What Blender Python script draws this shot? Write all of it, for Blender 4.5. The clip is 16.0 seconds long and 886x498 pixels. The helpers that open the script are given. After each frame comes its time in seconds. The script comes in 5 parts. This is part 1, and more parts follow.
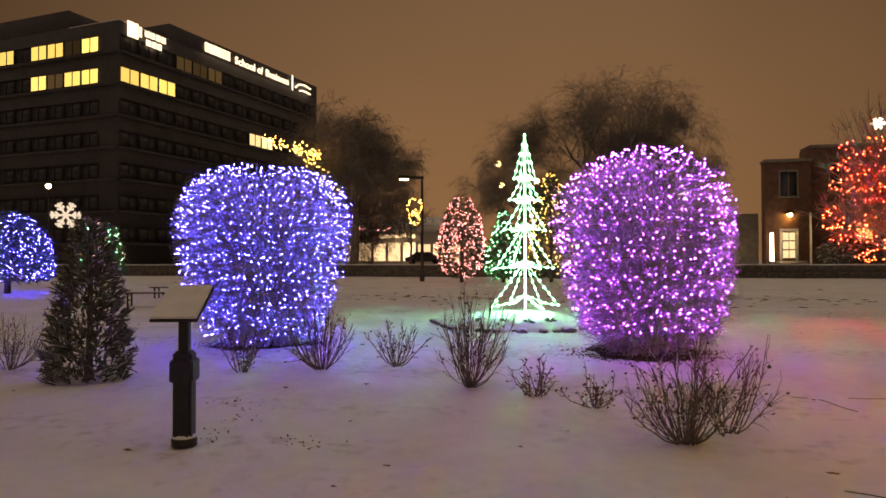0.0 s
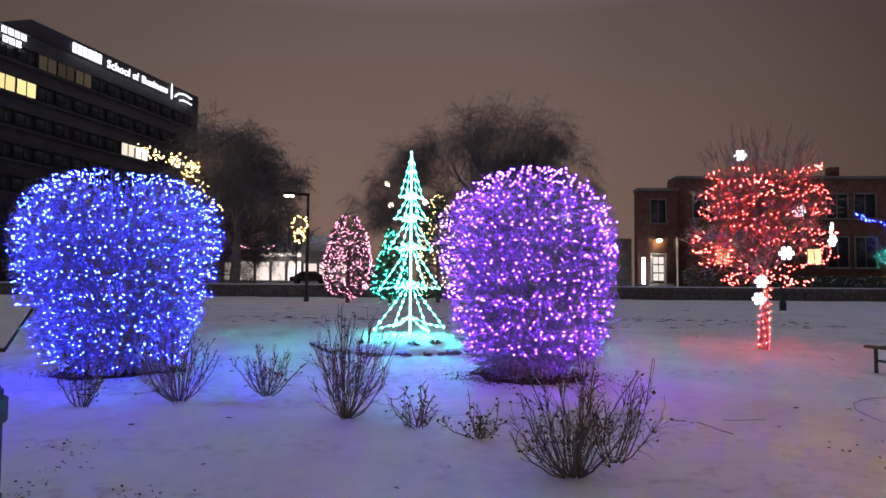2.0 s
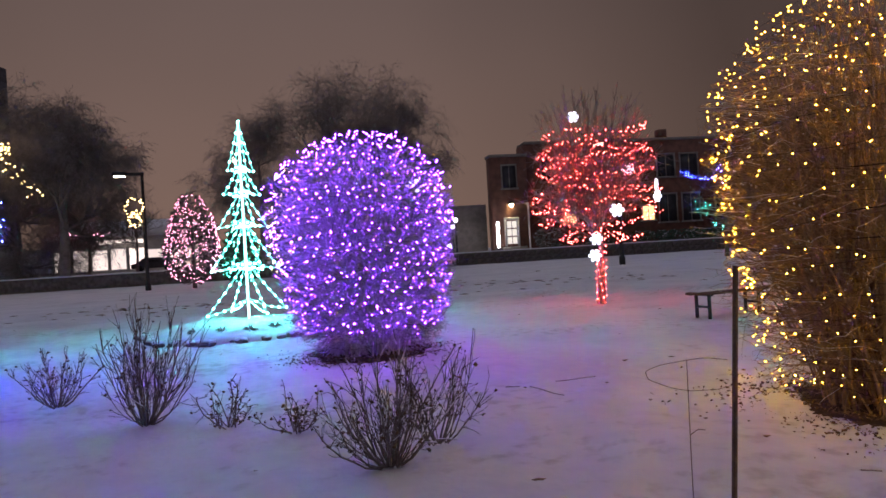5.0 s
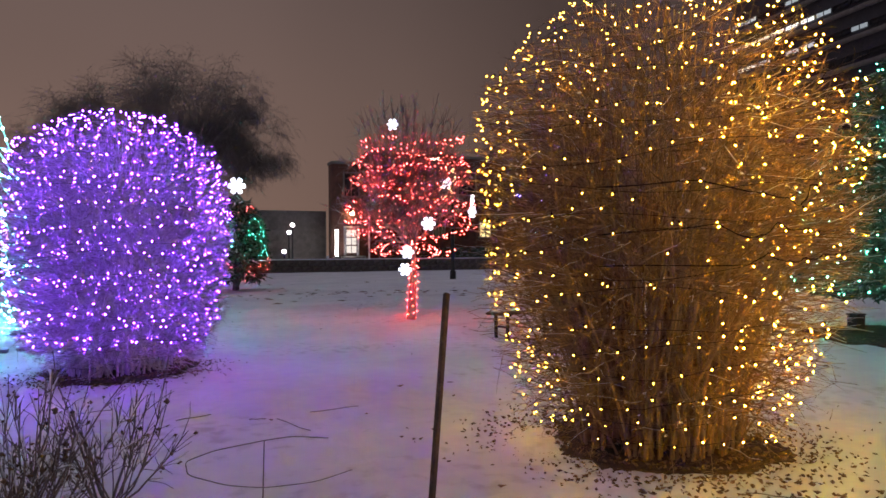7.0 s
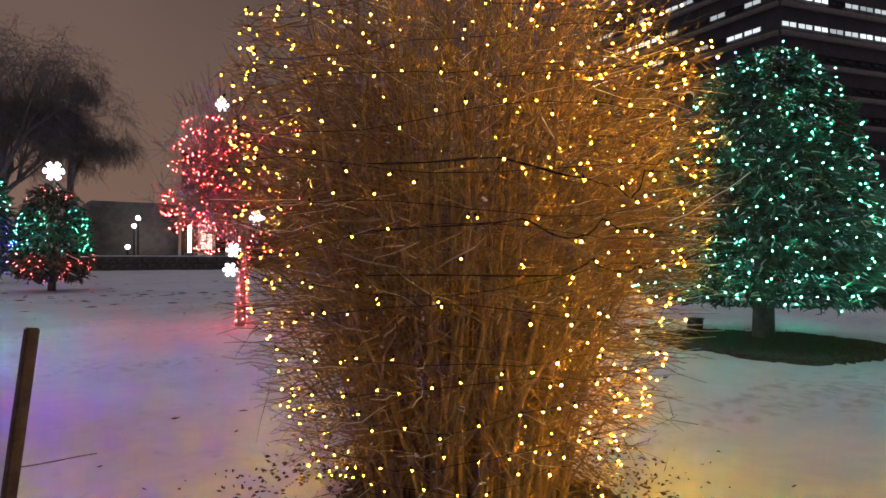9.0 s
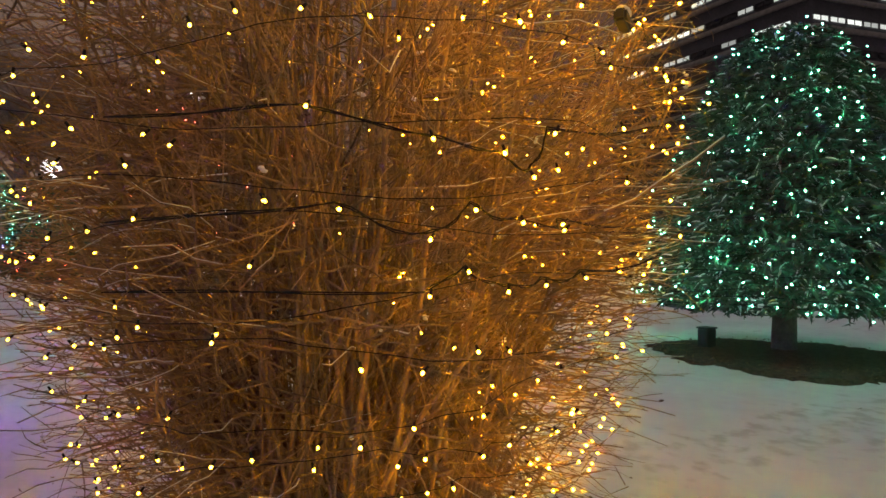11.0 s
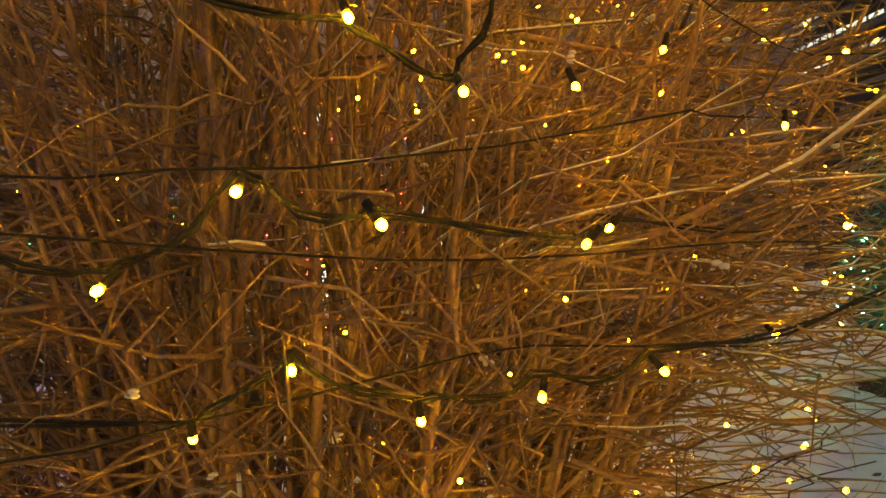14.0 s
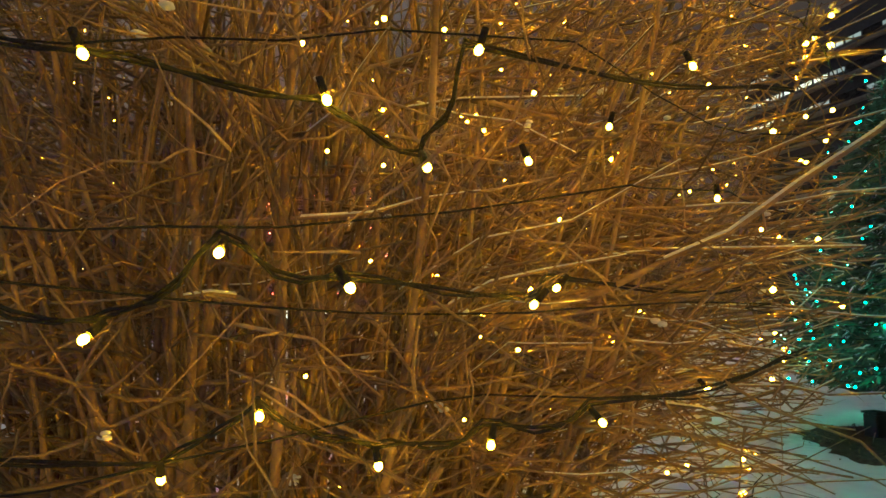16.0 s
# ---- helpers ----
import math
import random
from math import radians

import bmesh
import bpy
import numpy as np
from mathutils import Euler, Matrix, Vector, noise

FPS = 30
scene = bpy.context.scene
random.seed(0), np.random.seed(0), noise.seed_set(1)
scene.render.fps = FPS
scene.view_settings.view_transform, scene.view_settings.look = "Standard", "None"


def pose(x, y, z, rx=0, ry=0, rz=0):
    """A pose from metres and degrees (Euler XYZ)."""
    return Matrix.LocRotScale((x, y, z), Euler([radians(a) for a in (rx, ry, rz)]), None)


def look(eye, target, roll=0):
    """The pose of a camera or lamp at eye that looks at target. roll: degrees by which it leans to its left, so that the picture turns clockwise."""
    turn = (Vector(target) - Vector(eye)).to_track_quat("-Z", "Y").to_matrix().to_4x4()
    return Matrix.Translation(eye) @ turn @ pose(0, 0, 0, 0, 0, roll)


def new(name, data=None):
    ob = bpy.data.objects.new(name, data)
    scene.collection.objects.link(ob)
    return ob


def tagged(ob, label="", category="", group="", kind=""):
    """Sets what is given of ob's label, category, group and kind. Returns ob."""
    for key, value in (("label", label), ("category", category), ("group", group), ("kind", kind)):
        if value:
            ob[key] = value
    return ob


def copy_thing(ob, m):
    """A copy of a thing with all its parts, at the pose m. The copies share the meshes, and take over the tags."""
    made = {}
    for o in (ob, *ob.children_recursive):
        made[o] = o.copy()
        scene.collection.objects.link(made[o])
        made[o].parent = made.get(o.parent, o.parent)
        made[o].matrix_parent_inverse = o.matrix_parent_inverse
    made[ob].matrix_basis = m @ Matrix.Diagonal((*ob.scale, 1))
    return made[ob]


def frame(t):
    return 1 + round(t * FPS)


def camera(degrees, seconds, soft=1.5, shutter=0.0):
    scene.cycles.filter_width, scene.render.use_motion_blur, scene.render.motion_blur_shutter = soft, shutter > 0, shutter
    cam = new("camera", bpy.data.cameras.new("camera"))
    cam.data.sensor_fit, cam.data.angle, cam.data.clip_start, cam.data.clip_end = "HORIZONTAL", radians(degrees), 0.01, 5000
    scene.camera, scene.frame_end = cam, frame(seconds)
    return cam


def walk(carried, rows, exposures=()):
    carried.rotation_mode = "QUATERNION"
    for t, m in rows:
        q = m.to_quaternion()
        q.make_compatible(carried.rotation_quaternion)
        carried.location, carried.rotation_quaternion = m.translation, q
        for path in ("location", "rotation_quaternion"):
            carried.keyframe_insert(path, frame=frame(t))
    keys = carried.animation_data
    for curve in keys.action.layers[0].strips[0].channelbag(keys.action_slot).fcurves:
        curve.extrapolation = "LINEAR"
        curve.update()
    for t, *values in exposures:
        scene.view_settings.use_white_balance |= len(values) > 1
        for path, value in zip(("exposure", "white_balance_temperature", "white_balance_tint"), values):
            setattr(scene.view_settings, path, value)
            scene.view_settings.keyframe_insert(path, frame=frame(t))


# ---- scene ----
cam = camera(68.4, 16.0, soft=1.6)
PATH = [
    (0, (2.464, 0.445, 1.563), (2.047, 2.401, 1.598), -0.1),
    (0.5, (2.472, 0.664, 1.597), (2.181, 2.643, 1.634), -0.8),
    (1, (2.472, 0.872, 1.591), (2.287, 2.862, 1.668), -0.3),
    (1.5, (2.493, 0.995, 1.553), (2.37, 2.989, 1.651), -0.2),
    (2, (2.485, 0.983, 1.559), (2.406, 2.979, 1.657), 0.4),
    (2.5, (2.485, 0.891, 1.559), (2.444, 2.889, 1.646), 0.1),
    (3, (2.499, 0.986, 1.554), (2.486, 2.984, 1.626), -0.3),
    (5.5, (3.246, 1.707, 1.551), (3.69, 3.657, 1.543), -1.4),
    (6, (3.537, 1.837, 1.56), (4.069, 3.764, 1.553), 1.7),
    (6.5, (3.81, 1.98, 1.548), (4.453, 3.874, 1.545), 0.3),
    (7, (4.064, 2.169, 1.543), (4.848, 4.01, 1.559), -0.4),
    (7.5, (4.309, 2.308, 1.533), (5.19, 4.104, 1.539), -0.2),
    (8, (4.622, 2.516, 1.551), (5.639, 4.238, 1.57), 0.4),
    (8.5, (4.917, 2.762, 1.56), (6.048, 4.411, 1.57), 0.3),
    (11, (6.412, 3.487, 1.58), (7.475, 5.181, 1.592), 0.5),
    (11.5, (6.649, 3.571, 1.585), (7.707, 5.268, 1.574), 0.2),
    (12, (6.884, 3.736, 1.572), (7.913, 5.451, 1.556), 0.5),
    (12.5, (7.093, 3.876, 1.58), (8.073, 5.619, 1.573), -0.8),
    (13, (7.291, 4.015, 1.591), (8.046, 5.867, 1.586), 0.5),
    (13.5, (7.397, 4.175, 1.59), (8.061, 6.062, 1.584), 0.1),
    (14, (7.421, 4.352, 1.623), (8.038, 6.253, 1.699), -1.3),
    (14.5, (7.422, 4.45, 1.636), (8.115, 6.325, 1.718), -0.1),
    (15, (7.406, 4.452, 1.64), (8.141, 6.308, 1.761), 0.3),
    (15.5, (7.4, 4.384, 1.643), (8.126, 6.241, 1.802), 0.2),
    (16, (7.398, 4.284, 1.641), (8.125, 6.136, 1.838), 0.3),
]

EXPOSURES = [(0.0, 0.08, 13200, 17), (0.6, 0.08, 11200, 17), (1.5, 0.0, 7000, 17), (2.2, 0.0, 5700, 18), (5.5, 0.0, 5900, 22), (8.0, 0.0, 6000, 21), (11.0, 0.05, 6900, 18), (12.6, 0.03, 7300, 17), (14.0, -0.16, 7000, 11), (15.2, -0.22, 5900, 2), (16.0, -0.24, 5800, -5)]
walk(cam, [(t, look(eye, target, roll)) for t, eye, target, roll in PATH], EXPOSURES)

# ---- world: a low overcast night sky that glows with the city's light ----
world = bpy.data.worlds.new("night_sky")
scene.world = world
world.use_nodes = True
wn, wl = world.node_tree.nodes, world.node_tree.links
wn.clear()
w_out, w_bg = wn.new("ShaderNodeOutputWorld"), wn.new("ShaderNodeBackground")
w_co, w_sep, w_ramp = wn.new("ShaderNodeTexCoord"), wn.new("ShaderNodeSeparateXYZ"), wn.new("ShaderNodeValToRGB")
w_noise, w_mix = wn.new("ShaderNodeTexNoise"), wn.new("ShaderNodeMix")
w_noise.inputs["Scale"].default_value = 1.6
w_noise.inputs["Detail"].default_value = 3.0
w_mix.data_type, w_mix.blend_type = "RGBA", "MULTIPLY"
w_mix.inputs["Factor"].default_value = 0.35
e = w_ramp.color_ramp.elements
e[0].position, e[0].color = 0.0, (0.146, 0.091, 0.060, 1)
e[1].position, e[1].color = 0.38, (0.104, 0.072, 0.055, 1)
e.new(1.0).color = (0.40, 0.40, 0.45, 1)
wl.new(w_co.outputs["Generated"], w_sep.inputs[0])
wl.new(w_co.outputs["Generated"], w_noise.inputs["Vector"])
wl.new(w_sep.outputs["Z"], w_ramp.inputs[0])
wl.new(w_ramp.outputs[0], w_mix.inputs["A"])
wl.new(w_noise.outputs["Fac"], w_mix.inputs["B"])
# the glow is strongest towards the town centre
w_dot, w_map, w_side = wn.new("ShaderNodeVectorMath"), wn.new("ShaderNodeMapRange"), wn.new("ShaderNodeMix")
w_dot.operation = "DOT_PRODUCT"
w_dot.inputs[1].default_value = (-0.12, 0.99, 0.05)
w_map.inputs["From Min"].default_value, w_map.inputs["From Max"].default_value = 0.74, 1.0
w_map.inputs["To Min"].default_value, w_map.inputs["To Max"].default_value = 0.60, 1.4
w_side.data_type, w_side.blend_type = "RGBA", "MULTIPLY"
w_side.inputs["Factor"].default_value = 1.0
wl.new(w_co.outputs["Generated"], w_dot.inputs[0])
wl.new(w_dot.outputs["Value"], w_map.inputs["Value"])
wl.new(w_mix.outputs["Result"], w_side.inputs["A"])
wl.new(w_map.outputs[0], w_side.inputs["B"])
wl.new(w_side.outputs["Result"], w_bg.inputs[0])
w_bg.inputs[1].default_value = 1.27
wl.new(w_bg.outputs[0], w_out.inputs[0])


# ---- materials ----
def material(name, colour, rough=0.8, metal=0.0, second=None, scale=8.0, bump=0.0, bump_scale=30.0, detail=4.0, random_tint=0.0):
    """A surface of two colours mixed by noise at one scale and grain at another, with a fine relief."""
    m = bpy.data.materials.new(name)
    m.use_nodes = True
    n, l = m.node_tree.nodes, m.node_tree.links
    b = n["Principled BSDF"]
    b.inputs["Roughness"].default_value, b.inputs["Metallic"].default_value = rough, metal
    co = n.new("ShaderNodeTexCoord")
    big, fine, mix, mix2 = n.new("ShaderNodeTexNoise"), n.new("ShaderNodeTexNoise"), n.new("ShaderNodeMix"), n.new("ShaderNodeMix")
    big.inputs["Scale"].default_value, big.inputs["Detail"].default_value = scale, detail
    fine.inputs["Scale"].default_value, fine.inputs["Detail"].default_value = scale * 9, 2.0
    l.new(co.outputs["Object"], big.inputs["Vector"])
    l.new(co.outputs["Object"], fine.inputs["Vector"])
    mix.data_type = mix2.data_type = "RGBA"
    second = second or tuple(c * 0.65 for c in colour)
    mix.inputs["A"].default_value, mix.inputs["B"].default_value = (*colour, 1), (*second, 1)
    ramp = n.new("ShaderNodeMapRange")
    ramp.inputs["From Min"].default_value, ramp.inputs["From Max"].default_value = 0.35, 0.65
    l.new(big.outputs["Fac"], ramp.inputs["Value"])
    l.new(ramp.outputs[0], mix.inputs["Factor"])
    mix2.blend_type = "OVERLAY"
    mix2.inputs["Factor"].default_value = 0.35
    l.new(mix.outputs["Result"], mix2.inputs["A"])
    l.new(fine.outputs["Fac"], mix2.inputs["B"])
    top = mix2.outputs["Result"]
    if random_tint:
        geo, hsv, rng = n.new("ShaderNodeNewGeometry"), n.new("ShaderNodeHueSaturation"), n.new("ShaderNodeMapRange")
        rng.inputs["To Min"].default_value, rng.inputs["To Max"].default_value = 1 - random_tint, 1 + random_tint
        l.new(geo.outputs["Random Per Island"], rng.inputs["Value"])
        l.new(rng.outputs[0], hsv.inputs["Value"])
        l.new(top, hsv.inputs["Color"])
        top = hsv.outputs["Color"]
    l.new(top, b.inputs["Base Color"])
    if bump:
        bn, bt = n.new("ShaderNodeBump"), n.new("ShaderNodeTexNoise")
        bt.inputs["Scale"].default_value, bt.inputs["Detail"].default_value = bump_scale, 5.0
        bn.inputs["Strength"].default_value, bn.inputs["Distance"].default_value = bump, 0.02
        l.new(co.outputs["Object"], bt.inputs["Vector"])
        l.new(bt.outputs["Fac"], bn.inputs["Height"])
        l.new(bn.outputs["Normal"], b.inputs["Normal"])
    return m


def glow(name, colour, strength, vary=0.0):
    """A lamp's lit surface; vary: how far its strength differs from lamp to lamp."""
    m = bpy.data.materials.new(name)
    m.use_nodes = True
    n, l = m.node_tree.nodes, m.node_tree.links
    n.clear()
    out, em = n.new("ShaderNodeOutputMaterial"), n.new("ShaderNodeEmission")
    em.inputs[0].default_value, em.inputs[1].default_value = (*colour, 1), strength
    if vary:
        geo, rng = n.new("ShaderNodeNewGeometry"), n.new("ShaderNodeMapRange")
        info, add, fract = n.new("ShaderNodeObjectInfo"), n.new("ShaderNodeMath"), n.new("ShaderNodeMath")
        add.operation, fract.operation = "ADD", "FRACT"
        rng.inputs["To Min"].default_value, rng.inputs["To Max"].default_value = strength * (1 - vary), strength * (1 + vary)
        l.new(geo.outputs["Random Per Island"], add.inputs[0])
        l.new(info.outputs["Random"], add.inputs[1])
        l.new(add.outputs[0], fract.inputs[0])
        l.new(fract.outputs[0], rng.inputs["Value"])
        l.new(rng.outputs[0], em.inputs[1])
    l.new(em.outputs[0], out.inputs[0])
    return m


SNOW = material("snow", (0.86, 0.86, 0.89), 0.75, second=(0.75, 0.75, 0.79), scale=0.5, bump=0.9, bump_scale=5)
sn, sl = SNOW.node_tree.nodes, SNOW.node_tree.links
s_base = sn["Principled BSDF"].inputs["Base Color"].links[0].from_socket
s_co, s_n1, s_n2, s_mul, s_rng, s_mix = sn.new("ShaderNodeTexCoord"), sn.new("ShaderNodeTexNoise"), sn.new("ShaderNodeTexNoise"), sn.new("ShaderNodeMath"), sn.new("ShaderNodeMapRange"), sn.new("ShaderNodeMix")
s_map = sn.new("ShaderNodeMapping")
s_map.inputs["Scale"].default_value = (0.55, 1.5, 1.0)
s_n1.inputs["Scale"].default_value, s_n1.inputs["Detail"].default_value = 0.45, 3.0
s_n2.inputs["Scale"].default_value, s_n2.inputs["Detail"].default_value = 5.5, 5.0
s_mul.operation = "MULTIPLY"
s_rng.inputs["From Min"].default_value, s_rng.inputs["From Max"].default_value = 0.29, 0.40
s_rng.inputs["To Max"].default_value = 0.4
s_mix.data_type = "RGBA"
s_mix.inputs["B"].default_value = (0.36, 0.33, 0.31, 1)
sl.new(s_co.outputs["Object"], s_map.inputs["Vector"])
sl.new(s_map.outputs[0], s_n1.inputs["Vector"])
sl.new(s_co.outputs["Object"], s_n2.inputs["Vector"])
sl.new(s_n1.outputs["Fac"], s_mul.inputs[0])
sl.new(s_n2.outputs["Fac"], s_mul.inputs[1])
sl.new(s_mul.outputs[0], s_rng.inputs["Value"])
sl.new(s_rng.outputs[0], s_mix.inputs["Factor"])
sl.new(s_base, s_mix.inputs["A"])
sl.new(s_mix.outputs["Result"], sn["Principled BSDF"].inputs["Base Color"])
SNOW_CLEAN = material("fresh_snow", (0.86, 0.87, 0.9), 0.6, second=(0.78, 0.79, 0.83), scale=6, bump=0.3)
BARK_TAN = material("tan_twig_bark", (0.37, 0.255, 0.15), 0.65, second=(0.20, 0.128, 0.072), scale=9, bump=0.3, bump_scale=120, random_tint=0.45)
BARK_GREY = material("grey_twig_bark", (0.24, 0.20, 0.18), 0.75, second=(0.13, 0.105, 0.095), scale=9, random_tint=0.4)
BARK_FROST = material("frosted_twig_bark", (0.64, 0.61, 0.63), 0.8, second=(0.40, 0.37, 0.38), scale=9, random_tint=0.4)
BARK_DARK = material("dark_tree_bark", (0.16, 0.14, 0.13), 0.9, second=(0.10, 0.085, 0.08), scale=3, bump=0.4, random_tint=0.3)
# elm bark is lightened to put the distant haze into its colour
BARK_ELM = material("hazed_elm_bark", (0.30, 0.27, 0.255), 0.9, second=(0.20, 0.18, 0.17), scale=3, bump=0.4, random_tint=0.3)
BARK_RED = material("maple_bark", (0.45, 0.34, 0.31), 0.8, second=(0.3, 0.22, 0.2), scale=8, bump=0.3)
NEEDLES = material("spruce_needles", (0.10, 0.165, 0.115), 0.75, second=(0.055, 0.095, 0.065), scale=5, random_tint=0.5)
NEEDLES_FROST = material("frosted_foliage", (0.20, 0.20, 0.19), 0.8, second=(0.085, 0.09, 0.075), scale=7, random_tint=0.5)
CABLE = material("dark_green_cable", (0.013, 0.015, 0.012), 0.85, bump=0.4, bump_scale=160)
MULCH = material("bark_mulch", (0.10, 0.066, 0.042), 0.95, second=(0.045, 0.03, 0.02), scale=14, bump=0.9, bump_scale=60)
LEAF = material("dead_leaf", (0.22, 0.145, 0.085), 0.85, second=(0.12, 0.075, 0.045), scale=12, random_tint=0.5)
BLACK_METAL = material("black_powder_coat", (0.022, 0.022, 0.025), 0.45, 0.3, second=(0.035, 0.034, 0.034), scale=6)
STONE = material("rubble_stone", (0.17, 0.15, 0.13), 0.9, second=(0.09, 0.08, 0.07), scale=3, bump=0.8, bump_scale=9, random_tint=0.35)
ROCK = material("garden_rock", (0.26, 0.24, 0.22), 0.9, second=(0.14, 0.13, 0.12), scale=6, bump=0.8, bump_scale=25)
BRICK = material("red_brown_brick", (0.24, 0.115, 0.08), 0.9, second=(0.16, 0.08, 0.06), scale=1.5, bump=0.4)
CONCRETE = material("dark_concrete_panel", (0.085, 0.08, 0.09), 0.85, second=(0.068, 0.064, 0.072), scale=0.4)
PALE = material("pale_render", (0.55, 0.52, 0.48), 0.85, second=(0.43, 0.41, 0.38), scale=1)
TRIM = material("pale_stone_trim", (0.30, 0.27, 0.24), 0.85, second=(0.22, 0.2, 0.18), scale=2)
GLASS_DARK = material("dark_window_glass", (0.045, 0.045, 0.052), 0.35, second=(0.035, 0.035, 0.042), scale=0.6)
ROAD = material("wet_asphalt", (0.05, 0.048, 0.047), 0.55, second=(0.085, 0.08, 0.078), scale=0.5, bump=0.3)
WOOD = material("weathered_wood", (0.16, 0.11, 0.075), 0.85, second=(0.09, 0.062, 0.045), scale=10, bump=0.3)
CAR_PAINT = material("grey_car_paint", (0.10, 0.10, 0.11), 0.3, 0.4)
TYRE = material("tyre_rubber", (0.02, 0.02, 0.02), 0.9)
PAINT_WHITE = material("white_paint", (0.75, 0.74, 0.72), 0.6, second=(0.62, 0.61, 0.59), scale=4)

BULB_GOLD = glow("warm_white_bulb", (1.0, 0.48, 0.0065), 460, 0.5)
# weaker copy of the gold bulb, darkens the shrub's west flank
BULB_GOLD_DIM = glow("dim_warm_white_bulb", (1.0, 0.48, 0.014), 72, 0.5)
BULB_PURPLE = glow("purple_bulb", (0.265, 0.045, 1.0), 240, 0.5)
BULB_BLUE = glow("blue_bulb", (0.034, 0.045, 1.0), 305, 0.5)
BULB_GREEN = glow("green_bulb", (0.06, 1.0, 0.55), 103, 0.5)
BULB_TEAL = glow("teal_rope_light", (0.09, 1.0, 0.74), 280, 0.3)
ROPE_TEAL = glow("teal_rope_tube", (0.22, 1.0, 0.76), 3.2)
POLE_TEAL = glow("teal_rope_pole", (0.30, 1.0, 0.78), 7)
BULB_RED = glow("red_bulb", (1.0, 0.05, 0.035), 93, 0.5)
BULB_PINK = glow("pink_bulb", (1.0, 0.30, 0.42), 14, 0.5)
BULB_AMBER = glow("amber_bulb", (1.0, 0.66, 0.22), 9, 0.5)
LED_WHITE = glow("cool_white_led", (0.85, 0.92, 1.0), 4)
LED_SOFT = glow("soft_white_led", (0.85, 0.90, 1.0), 0.8)
WINDOW_LIT = glow("lit_office_window", (1.0, 0.80, 0.30), 1.25, 0.3)
WINDOW_PALE = glow("pale_office_window", (1.0, 0.88, 0.60), 1.2, 0.3)
WINDOW_DIM = glow("dim_office_window", (1.0, 0.74, 0.45), 0.06, 0.6)
WINDOW_COOL = glow("cool_office_window", (0.80, 0.90, 0.85), 0.9, 0.6)
SIGN_WHITE = glow("white_sign_letter", (1.0, 0.97, 0.92), 1.7)
LAMP_WARM = glow("warm_street_lamp", (1.0, 0.82, 0.5), 14)
LAMP_WHITE = glow("white_street_lamp", (1.0, 0.93, 0.82), 14)
SHOP_LIT = glow("lit_shop_front", (1.0, 0.82, 0.64), 1.5, 0.5)
DOOR_LIT = glow("lit_door_glass", (1.0, 0.90, 0.70), 0.95)
WALL_LAMP = glow("yellow_wall_lamp", (1.0, 0.75, 0.30), 55)


# ---- mesh helpers ----
def mesh_data(name, groups, mats, smooth=False):
    """A mesh from groups of (points, faces, material index); all faces of one group have as many corners."""
    me = bpy.data.meshes.new(name)
    vs = np.concatenate([np.asarray(g[0], dtype=np.float64).reshape(-1, 3) for g in groups])
    loops, starts, mi, off, at = [], [], [], 0, 0
    for g in groups:
        v, f = np.asarray(g[0]).reshape(-1, 3), np.asarray(g[1], dtype=np.int64)
        loops.append((f + off).ravel())
        starts.append(at + np.arange(len(f)) * f.shape[1])
        mi.append(np.full(len(f), g[2] if len(g) > 2 else 0))
        at += f.size
        off += len(v)
    loops, starts, mi = np.concatenate(loops), np.concatenate(starts), np.concatenate(mi)
    me.vertices.add(len(vs))
    me.vertices.foreach_set("co", vs.ravel())
    me.loops.add(len(loops))
    me.loops.foreach_set("vertex_index", loops.astype(np.int32))
    me.polygons.add(len(starts))
    me.polygons.foreach_set("loop_start", starts.astype(np.int32))
    for m in mats:
        me.materials.append(m)
    me.polygons.foreach_set("material_index", mi.astype(np.int32))
    me.update(calc_edges=True)
    me.validate()
    if smooth:
        me.polygons.foreach_set("use_smooth", np.ones(len(starts), dtype=bool))
    return me


def part(name, groups, mats, parent=None, label="", smooth=False, kind=""):
    """ONE mesh object, under a thing or a part; groups as for mesh_data, or a ready mesh, or a bmesh."""
    mats = mats if isinstance(mats, (list, tuple)) else [mats]
    if isinstance(groups, bmesh.types.BMesh):
        me = bpy.data.meshes.new(name)
        groups.to_mesh(me)
        groups.free()
        for m in mats:
            me.materials.append(m)
    elif isinstance(groups, bpy.types.Mesh):
        me = groups
    else:
        me = mesh_data(name, groups, mats, smooth)
    ob = new(name, me)
    if parent is not None:
        ob.parent = parent
    return tagged(ob, label, kind=kind)


def thing(name, place, label, category, group="", kind="", turn=0.0):
    ob = new(name)
    ob.empty_display_size = 0.2
    ob.matrix_basis = pose(*place, 0, 0, turn)
    return tagged(ob, label, category, group, kind)


